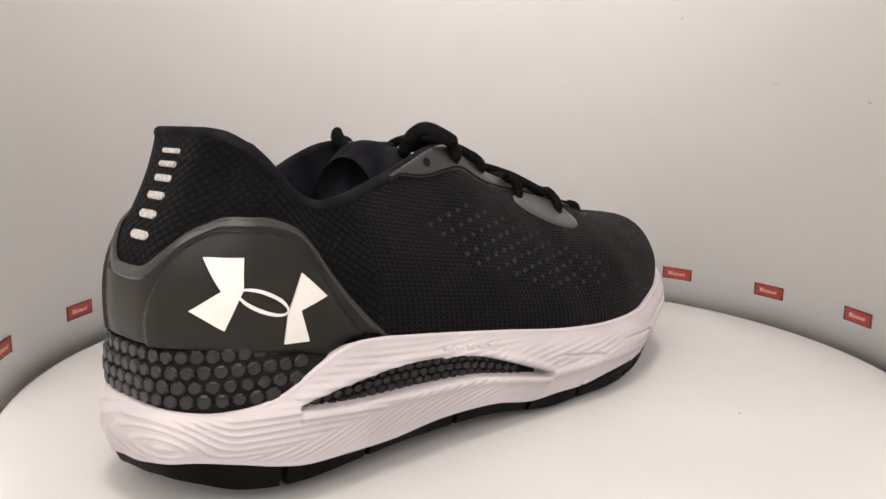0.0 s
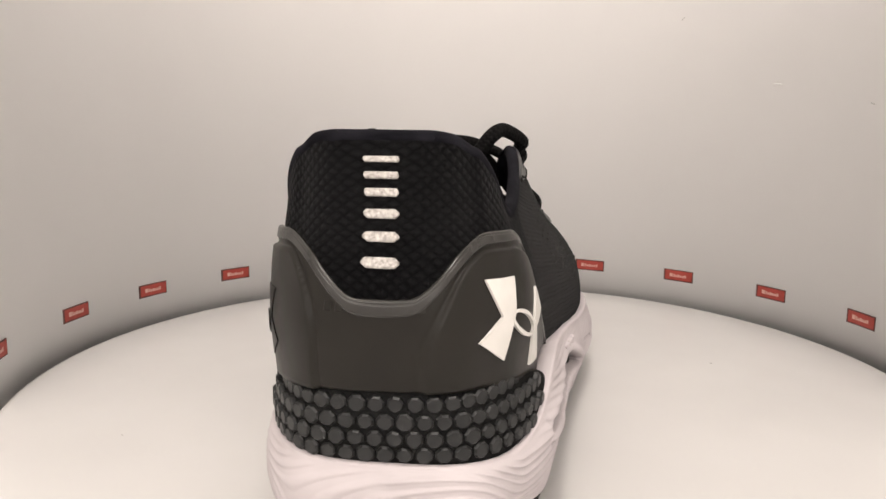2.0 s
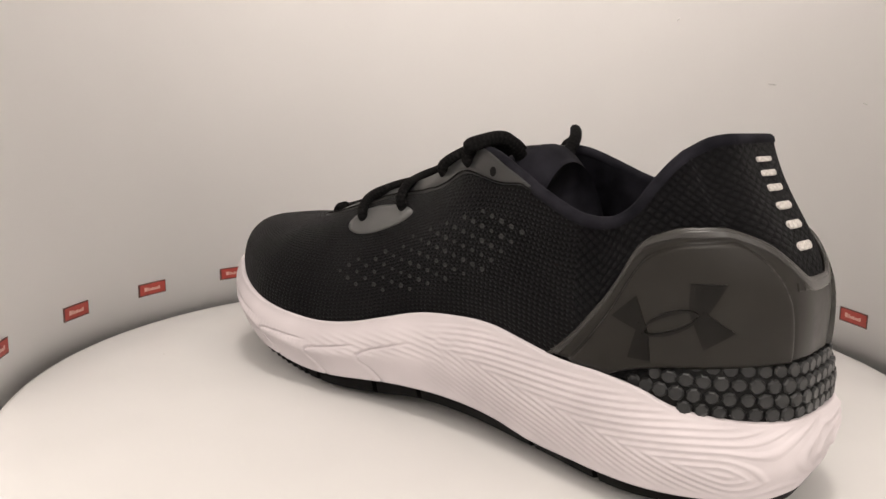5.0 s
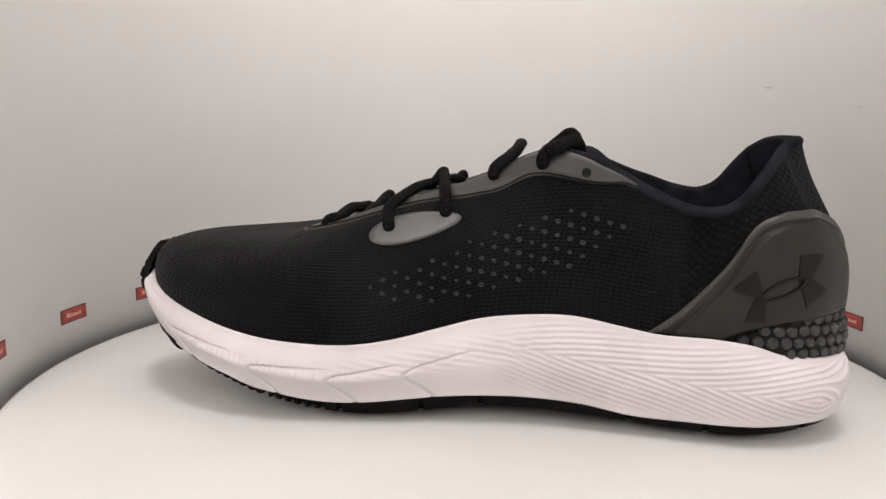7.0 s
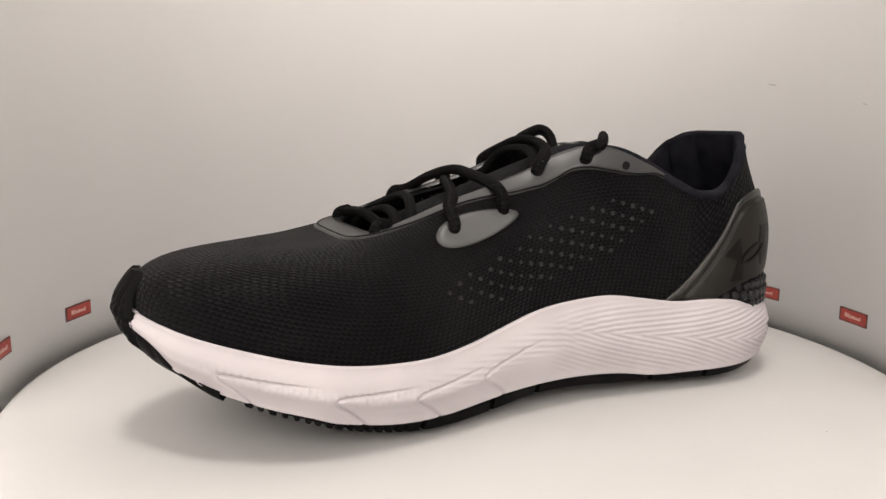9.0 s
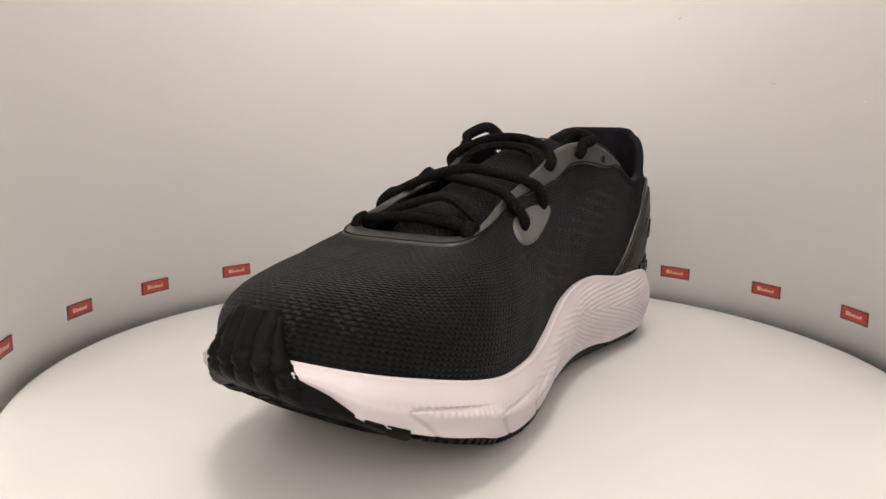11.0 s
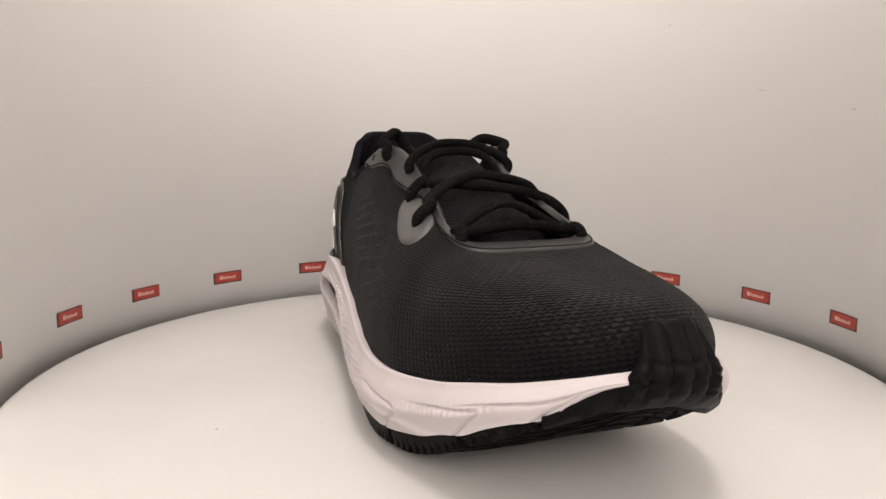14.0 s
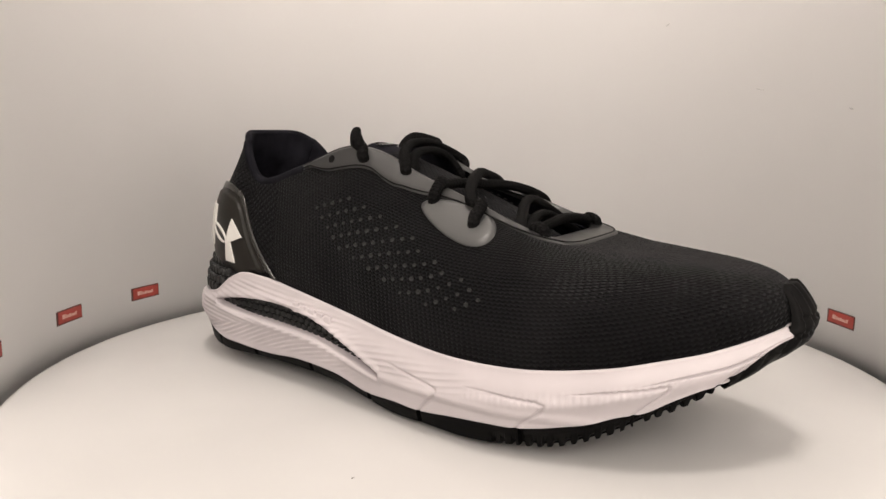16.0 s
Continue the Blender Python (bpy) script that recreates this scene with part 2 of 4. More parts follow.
def turntable():
    top = tagged(new("turntable"), "round satin white turntable platform under the shoe", "turntable")
    n, r = 160, 0.1955
    prof = [(0.0, 0.0), (0.08, 0.0), (0.16, 0.0), (r - 0.0035, 0.0), (r - 0.001, -0.0008), (r, -0.0035),
            (r - 0.0005, -0.012), (r - 0.01, -0.0125), (0.0, -0.0125)]
    verts, faces = [], []
    for q in prof[1:-1]:
        for i in range(n):
            a = 2 * math.pi * i / n
            verts.append((q[0] * math.cos(a), q[0] * math.sin(a), q[1]))
    faces = grid_faces(len(prof) - 2, n, False, True)
    faces.append(tuple(reversed(range((len(prof) - 3) * n, (len(prof) - 2) * n))))
    verts.append((0, 0, 0))
    faces += [(i, (i + 1) % n, len(verts) - 1) for i in range(n)]
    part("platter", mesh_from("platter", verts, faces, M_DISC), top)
    verts, faces = [], []
    for r2, z in ((0.06, -0.0125), (0.06, -0.03)):
        verts += [(r2 * math.cos(2 * math.pi * i / 48), r2 * math.sin(2 * math.pi * i / 48), z) for i in range(48)]
    part("pedestal", mesh_from("pedestal", verts, grid_faces(2, 48, False, True) + [tuple(range(48))], M_WALL), top)
    bm = bmesh.new()
    bmesh.ops.create_icosphere(bm, subdivisions=1, radius=0.0006)
    for v in bm.verts:
        v.co.z *= 0.25
    speck = mesh_from_bm("crumb", bm, M_SPECK)
    rng = random.Random(4)
    for x, y, s in ((.029, -.1135, 1.3), (-.010, .0245, .9), (.075, -.125, .5), (-.09, .12, .6), (.12, .09, .5), (-.14, -.03, .4)):
        o = part("crumb", speck, top, "")
        o.matrix_local = pose(x, y, 0.0, 0, 0, rng.uniform(0, 360))
        o.scale = (s, s * rng.uniform(0.4, 1), s)
    return top


def sticker(angle):
    """A red sticker on the wall, with dark edging and a pale unreadable line of print."""
    top = tagged(new("wall_sticker"), "small red rectangular sticker with pale print on the wall", "sticker",
                 "stickers round the wall")

    def patch(name, x0, x1, z0, z1, lift, mat):
        verts, n = [], 7
        for r in (WALL_R - lift, WALL_R + 0.0005):
            for i in range(n):
                a = (x0 + (x1 - x0) * i / (n - 1)) / WALL_R
                for z in (z0, z1):
                    verts.append((r * math.sin(a), r * math.cos(a), z))
        faces = grid_faces(n, 2)
        faces += [(0, 1, 2 * n + 1, 2 * n), (2 * n - 2, 4 * n - 2, 4 * n - 1, 2 * n - 1)]
        for i in range(n - 1):
            faces += [(2 * i, 2 * n + 2 * i, 2 * n + 2 * i + 2, 2 * i + 2), (2 * i + 1, 2 * i + 3, 2 * n + 2 * i + 3, 2 * n + 2 * i + 1)]
        return part(name, mesh_from(name, verts, faces, mat, smooth=False), top)

    patch("backing", -0.0100, 0.0100, -0.0036, 0.0036, 0.0003, M_TAG_DARK)
    patch("red_field", -0.0088, 0.0094, -0.0029, 0.0030, 0.0005, M_TAG_RED)
    x = -0.0058
    for w, h in ((0.0022, 0.0022), (0.0009, 0.0019), (0.0012, 0.0013), (0.0012, 0.0016), (0.0013, 0.0013), (0.0010, 0.0013), (0.0011, 0.0018)):
        patch("print_bar", x, x + w, -0.0009, -0.0009 + h, 0.0007, M_TAG_PALE)
        x += w + 0.0004
    top.matrix_world = pose(CX, CY, 0.0192, 0, 0, -angle)
    return top


for ang in (-102, -82.2, -65.6, -48.5, -30.8, -12.5, 6, 24, 41.7, 59.9, 77.9, 95.5):
    sticker(ang)

table = turntable()


def scuff(angle, z, length, lean):
    """A shallow scratch in the wall's paint."""
    bm = bmesh.new()
    bmesh.ops.create_icosphere(bm, subdivisions=2, radius=1)
    bmesh.ops.scale(bm, vec=(length / 2, .00008, .0004), verts=bm.verts)
    a = radians(angle)
    ob = new("wall_scuff", mesh_from_bm("wall_scuff", bm, M_SCUFF, True))
    ob.matrix_world = pose(CX + WALL_R * math.sin(a), CY + WALL_R * math.cos(a), z, 0, lean, -angle)
    tagged(ob, "small grey scratch in the white wall paint", "scuff", "scuffs on the wall", "structure")


for spec in ((58.2, .138, .009, 8), (39.7, .1795, .003, -40), (76, .126, .004, 15)):
    scuff(*spec)

# ---- the shoe: x towards the toe, y to the inner side, z up ----
HEEL, TOE = -0.1500, 0.1385
UC, HL = (HEEL + TOE) / 2, (TOE - HEEL) / 2
mid_line = spline([(-.1525, .009), (-.1, .008), (-.035, .003), (.05, .001), (.08, .003), (.1, .0035), (.12, .005), (.1395, .006)])
edge_in = spline([(-.1525, .058), (-.12, .059), (-.07, .047), (-.03, .042), (0, .045), (.03, .0515), (.05, .0565), (.08, .0655), (.1, .069), (.12, .0705), (.1395, .070)])
edge_out = spline([(-.1525, -.046), (-.12, -.045), (-.07, -.041), (-.035, -.0435), (0, -.049), (.03, -.055), (.05, -.0585), (.08, -.060), (.1, -.062), (.12, -.061), (.1395, -.058)])
bite_in = spline([(-.1525, .034), (-.131, .0345), (-.12, .036), (-.11, .039), (-.0986, .0405), (-.0754, .041), (-.063, .043), (-.046, .0455), (-.03, .045), (-.0125, .043), (.004, .0386), (.018, .0348), (.0342, .0322), (.0604, .0327), (.0838, .0364), (.1042, .0413), (.1222, .0461), (.1395, .0520)])
bite_out = spline([(-.1525, .034), (-.135, .033), (-.12, .036), (-.108, .043), (-.0985, .0468), (-.085, .047), (-.0735, .0455), (-.055, .043), (-.03, .0395), (.003, .0348), (.025, .0332), (.045, .0332), (.0652, .0341), (.0897, .0379), (.0998, .0404), (.1158, .0441), (.1252, .0470), (.1395, .0520)])
web_top = spline([(-.1525, .0515), (-.13, .0485), (-.11, .0455), (-.1, .042), (-.09, .036), (-.075, .030), (-.05, .027), (.14, .02)])
tread_in = spline([(-.1525, .0095), (-.1334, .0075), (-.118, .006), (-.105, .0052), (-.087, .0055), (-.064, .0065), (-.035, .0078), (-.011, .008), (.011, .0055), (.033, .0045), (.05, .0060), (.064, .009), (.075, .0118), (.084, .0148), (.094, .018), (.1024, .021), (.1143, .0255), (.1225, .0308), (.1325, .037), (.1395, .043)])
tread_out = spline([(-.1525, .0125), (-.1435, .0112), (-.134, .0085), (-.12, .0070), (-.0926, .0080), (-.065, .0085), (-.035, .0075), (-.001, .003), (.0176, .0035), (.034, .0035), (.052, .005), (.072, .0075), (.09, .015), (.0988, .0198), (.106, .023), (.1175, .0295), (.1217, .032), (.1285, .0365), (.1326, .040), (.1395, .043)])
foam_in = spline([(-.1525, .0150), (-.143, .0118), (-.129, .0108), (-.114, .0102), (-.09, .010), (-.068, .0102), (-.052, .0125), (-.034, .0135), (-.011, .0135), (.0004, .013), (.0137, .0118), (.033, .0102), (.044, .0102), (.054, .0112), (.066, .0135), (.074, .0152), (.0837, .0185), (.094, .0215), (.104, .0248), (.1148, .0292), (.1243, .0345), (.131, .0420), (.1395, .0485)])
foam_out = spline([(-.1525, .0165), (-.1445, .0190), (-.134, .0180), (-.1225, .0152), (-.1152, .0138), (-.1, .0131), (-.078, .0125), (-.06, .0138), (-.05, .0138), (-.033, .0128), (-.0155, .0096), (.0008, .0098), (.0115, .0096), (.0295, .0115), (.042, .0125), (.059, .0135), (.072, .016), (.081, .0185), (.09, .0218), (.0983, .0242), (.106, .0285), (.1134, .032), (.1205, .0348), (.1273, .0405), (.1317, .045), (.1395, .0485)])


def two_sided(inner, outer, phi):
    """A height along the sole's edge, blended over heel and toe."""
    u = UC + HL * np.cos(phi)
    w = smooth01(np.sin(phi), -0.12, 0.12)
    return inner(u) * w + outer(u) * (1 - w)


def foam_low(phi):
    return two_sided(foam_in, foam_out, phi)


def tread_edge(phi):
    return two_sided(tread_in, tread_out, phi)


def outline(phi, inset=0.0):
    """The sole's outline at angle phi (0 toe, pi heel), moved inwards by inset."""
    phi = np.asarray(phi, float)

    def raw(p):
        c, s = np.cos(p), np.sin(p)
        u = UC + HL * c
        m = mid_line(u)
        e = np.where(s >= 0, edge_in(u), edge_out(u))
        return u, m + (e - m) * np.abs(s) ** (0.60 + 0.35 * smooth01(c, -.2, .6))
    u, v = raw(phi)
    d = 0.02
    ua, va = raw(phi - d)
    ub, vb = raw(phi + d)
    tx, ty = ub - ua, vb - va
    ln = np.hypot(tx, ty) + 1e-12
    nx, ny = ty / ln, -tx / ln           # outward
    return u - nx * inset, v - ny * inset, nx, ny


def bite(phi):
    u = UC + HL * np.cos(phi)
    w = smooth01(np.sin(phi), -0.12, 0.12)
    return bite_in(u) * w + bite_out(u) * (1 - w)


# the opening's edge: collar and throat
open_u = spline([(-1, -.1250), (-.995, -.1235), (-.98, -.1205), (-.9, -.1155), (-.8, -.110), (-.65, -.098), (-.5, -.083), (-.2, -.052), (.1, -.022), (.4, .007), (.7, .032), (.9, .046), (1, .0505)])
open_in = spline([(-.1265, .0400), (-.11, .0455), (-.09, .0450), (-.07, .0437), (-.055, .0415), (-.042, .0370), (-.03, .0290), (-.015, .0265), (0, .0262), (.03, .0290), (.051, .0360)])
open_out = spline([(-.1265, -.0145), (-.11, -.0195), (-.09, -.0217), (-.07, -.0215), (-.055, -.0205), (-.042, -.0185), (-.03, -.0145), (-.015, -.0135), (0, -.0150), (.03, -.0222), (.051, -.0290)])
open_z = spline([(-.1265, .1122), (-.1235, .1116), (-.1205, .1106), (-.1155, .1064), (-.110, .0995), (-.105, .0925), (-.0985, .0877), (-.0889, .0867), (-.0736, .0923), (-.0584, .1005), (-.048, .105), (-.038, .1065), (-.025, .1028), (-.0145, .0976), (.0045, .0907), (.026, .0842), (.051, .0740)])
rise1 = spline([(-1, .032), (-.5, .026), (0, .026), (.3, .028), (.6, .027), (.85, .0247), (1, .0275)])
out1 = spline([(-1, .003), (-.8, .003), (-.5, .002), (0, .003), (.3, .0045), (.6, .006), (1, .0045)])
back2 = spline([(-1, .007), (-.85, .009), (-.7, .004), (-.3, .005), (-.1, .009), (0, .012), (.4, .0185), (.6, .0245), (.75, .0325), (1, .054)])
drop2 = spline([(-1, .026), (-.85, .021), (-.7, .014), (-.3, .018), (0, .014), (.4, .012), (.6, .0145), (.75, .0145), (.92, .0103), (1, .0085)])


def upper_base(phi):
    u = UC + HL * np.cos(phi)
    return np.maximum(bite(phi) - 0.003, web_top(u))


def opening(phi):
    c, s = np.cos(phi), np.sin(phi)
    u = open_u(c)
    m = mid_line(u)
    e = np.where(s >= 0, open_in(u), open_out(u))
    mid = (open_in(u) + open_out(u)) / 2
    v = mid + (e - mid) * np.abs(s) ** 0.27
    return u, v, open_z(u) + .0042 * np.exp(-((u + .084) / .020) ** 2) * smooth01(-s, .2, .6)


def upper(phi, k):
    """The cloth upper: k runs from the sole (0) to the opening's edge (1)."""
    phi, k = np.broadcast_arrays(np.asarray(phi, float), np.asarray(k, float))
    c = np.cos(phi)
    bu, bv, nx, ny = outline(phi, 0.0055 - 0.0005 * smooth01(c, .1, .6) + 0.0042 * smooth01(-np.sin(phi), -.05, .4) * smooth01(-c, .3, .7))
    bz = upper_base(phi)
    eu, ev, ez = opening(phi)
    p0 = np.stack([bu, bv, bz], -1)
    p3 = np.stack([eu, ev, ez], -1)
    o = out1(c) + .0045 * smooth01(np.sin(phi), .3, .9) * np.exp(-((c + .22) / .22) ** 2)
    p1 = p0 + np.stack([nx * o, ny * o, rise1(c)], -1)
    dx, dy = bu - eu, bv - ev
    ln = np.hypot(dx, dy) + 1e-9
    b2 = back2(c)
    p2 = p3 + np.stack([dx / ln * b2, dy / ln * b2, -drop2(c)], -1)
    k = k[..., None]
    return p0 * (1 - k) ** 3 + 3 * p1 * k * (1 - k) ** 2 + 3 * p2 * k * k * (1 - k) + p3 * k ** 3


def upper_normal(phi, k):
    d = 1e-3
    a = upper(phi + d, k) - upper(phi - d, k)
    k = np.clip(k, 2e-3, 1 - 2e-3)
    b = upper(phi, k + d) - upper(phi, k - d)
    n = np.cross(a, b)
    return n / (np.linalg.norm(n, axis=-1, keepdims=True) + 1e-12)


def raised(phi, k, lift):
    return upper(phi, k) + upper_normal(phi, k) * np.asarray(lift)[..., None]


_P, _K = np.meshgrid(np.linspace(0, 2 * np.pi, 361), np.linspace(0, 1, 41), indexing="ij")
_S = upper(_P, _K)


def find(inner, u, z):
    """phi, k of the upper's point at length u and height z on its inner or outer side."""
    u, z = np.atleast_1d(u).astype(float), np.atleast_1d(z).astype(float)
    ok = (np.sin(_P) >= 0) == inner
    pts, ph, kk = _S[ok], _P[ok], _K[ok]
    phi, k = np.empty(len(u)), np.empty(len(u))
    for i in range(len(u)):
        j = np.argmin((pts[:, 0] - u[i]) ** 2 + (pts[:, 2] - z[i]) ** 2)
        phi[i], k[i] = ph[j], kk[j]
    d = 1e-4
    for _ in range(5):
        p = upper(phi, k)
        a = (upper(phi + d, k) - p) / d
        b = (upper(phi, k + d) - p) / d
        ru, rz = u - p[:, 0], z - p[:, 2]
        det = a[:, 0] * b[:, 2] - b[:, 0] * a[:, 2]
        det = np.where(np.abs(det) < 1e-9, 1e-9, det)
        phi = phi + np.clip((ru * b[:, 2] - b[:, 0] * rz) / det, -.05, .05)
        k = np.clip(k + np.clip((a[:, 0] * rz - ru * a[:, 2]) / det, -.05, .05), 0, 1)
    return phi, k


def k_at_height(phi, z):
    """k of the upper at each phi where it reaches the height z."""
    ks = np.linspace(0, 1, 200)
    zz = upper(phi[:, None], ks[None, :])[..., 2]
    return np.array([np.interp(a, b, ks) for a, b in zip(z, zz)])


shoe = tagged(new("running_shoe"), "laced black knit running shoe with white sole and grey heel", "shoe")


def cloth_uv(pts):
    """Metric coordinates over a grid of points [n, m, 3]."""
    a = np.linalg.norm(np.diff(pts, axis=0), axis=2).mean(1)
    b = np.linalg.norm(np.diff(pts, axis=1), axis=2)
    x = np.concatenate([[0], np.cumsum(a)])
    y = np.concatenate([np.zeros((len(pts), 1)), np.cumsum(b, 1)], 1)
    return np.stack([np.broadcast_to(x[:, None], y.shape), y], -1).reshape(-1, 2)


def surface_patch(name, phis, k0, k1, lift, mat, rows=10, rim=0.0006, label="", parent=None, shape=None):
    """A layer on the upper between k0(phi) and k1(phi), with thickness and a rounded rim."""
    phis = np.asarray(phis)
    n = len(phis)
    t = np.linspace(0, 1, rows)
    K = k0[:, None] * (1 - t) + k1[:, None] * t
    P = np.broadcast_to(phis[:, None], K.shape)
    edge = np.minimum(1, np.minimum(np.minimum(t, 1 - t)[None, :] * (rows - 1) / 1.0, np.minimum(np.arange(n), n - 1 - np.arange(n))[:, None]))
    L = lift * (0.35 + 0.65 * np.clip(edge, 0, 1))
    if shape is not None:
        L = L + shape(P, K)
    top = raised(P, K, L)
    low = raised(P, K, np.full_like(L, -0.0015))
    uv = cloth_uv(top)
    verts = np.concatenate([top.reshape(-1, 3), low.reshape(-1, 3)])
    N = n * rows
    faces = grid_faces(n, rows)
    loop = [i * rows for i in range(n)] + [(n - 1) * rows + j for j in range(1, rows)] + [i * rows + rows - 1 for i in range(n - 2, -1, -1)] + [j for j in range(rows - 2, 0, -1)]
    for a, b in zip(loop, loop[1:] + loop[:1]):
        faces.append((b, a, a + N, b + N))
    return part(name, mesh_from(name, verts, faces, mat, np.concatenate([uv, uv])), parent or shoe, label)


def build_upper():
    n, m = 300, 48
    phi = np.linspace(0, 2 * np.pi, n, endpoint=False)
    K = np.linspace(-0.03, 1, m)
    P, KK = np.meshgrid(phi, K, indexing="ij")
    pts = upper(P, KK)
    # soft pulls and creases of the cloth
    nrm = upper_normal(P, np.clip(KK, 0, 1))
    u = pts[..., 0]
    wave = 0.00015 * np.sin(u * 260 + pts[..., 2] * 140) * smooth01(u, -.08, -.02) * (1 - smooth01(u, .06, .1))
    pts = pts + nrm * wave[..., None]
    uv = cloth_uv(pts)
    total = float(uv[:, 0].max()) * n / (n - 1)
    half = float(uv.reshape(n, m, 2)[n // 2, 0, 0])
    x = uv[:, 0]
    uv[:, 0] = np.where(x <= half, x, (total - x) * half / (total - half))
    heel = np.cos(phi) < -0.52
    faces = grid_faces(n, m, True)
    me = mesh_from("upper", pts.reshape(-1, 3), faces, M_KNIT, uv)
    me.materials.append(M_HEEL_KNIT)
    idx = np.array([1 if heel[f[0] // m] else 0 for f in faces], np.int32)
    me.polygons.foreach_set("material_index", idx)
    part("upper", me, shoe, "black engineered knit upper")
    # lining: the inside face, seen through the collar
    ph = np.linspace(0, 2 * np.pi, 160, endpoint=False)
    P, KK = np.meshgrid(ph, np.linspace(0.02, 0.985, 20), indexing="ij")
    pts = raised(P, KK, -0.0035 - 0.003 * np.sin(np.pi * KK) * (np.cos(P) < -.3))
    part("lining", mesh_from("lining", pts.reshape(-1, 3), [f[::-1] for f in grid_faces(160, 20, True)], M_LINING, cloth_uv(pts)), shoe, "padded black collar lining")
    # footbed
    ph = np.linspace(0, 2 * np.pi, 96, endpoint=False)
    verts = []
    for s in (1.0, 0.6, 0.2):
        a, b, _, _ = outline(ph, 0.009)
        cu = UC + (a - UC) * s
        cv = mid_line(cu) + (b - mid_line(a)) * s
        verts += list(np.stack([cu, cv, bite(ph) * 0 + 0.040 + 0.004 * s], -1))
    faces = [f[::-1] for f in grid_faces(3, 96, False, True)] + [tuple(range(192, 288))]
    part("insole", mesh_from("insole", verts, faces, M_LINING, np.array(verts)[:, :2]), shoe, "dark cushioned insole")
    # rolled collar edge
    ph = np.concatenate([np.linspace(np.arccos(-.08), 2 * np.pi - np.arccos(-.08), 70)])
    e = np.stack(opening(ph), -1) - upper_normal(ph, np.full_like(ph, .97)) * 0.0014 + np.array([0, 0, -0.0010])
    v, f, uvs = tube(e, 0.0021, 10)
    part("collar_binding", mesh_from("collar_binding", v, f, M_LINING, uvs), shoe, "rolled black collar edge")


build_upper()


# ---- sole ----
def foam_point(phi, k):
    """Outer face of the foam: k from its lower edge (0) to the bite line (1)."""
    low = foam_low(phi)
    top = bite(phi)
    inset = 0.0022 * (1 - smooth01(k, 0, .45)) + 0.0022 * smooth01(k, .55, 1) ** 1.5
    u, v, nx, ny = outline(phi, inset)
    return np.stack([u, v, low + (top - low) * k], -1), np.stack([nx, ny, 0 * nx], -1)


def window_mask(u, z):
    """The long opening in the outer side of the sole."""
    mid = spline([(-.125, .0315), (-.1, .0325), (-.067, .0318), (-.043, .0293), (-.025, .0245), (-.005, .0185)])(u)
    half = spline([(-.116, 0), (-.108, .0014), (-.090, .0034), (-.067, .0042), (-.043, .0032), (-.02, .0014), (-.005, 0)])(u)
    half = np.where((u < -.1155) | (u > -.006), -0.002, half)
    return half - np.abs(z - mid)


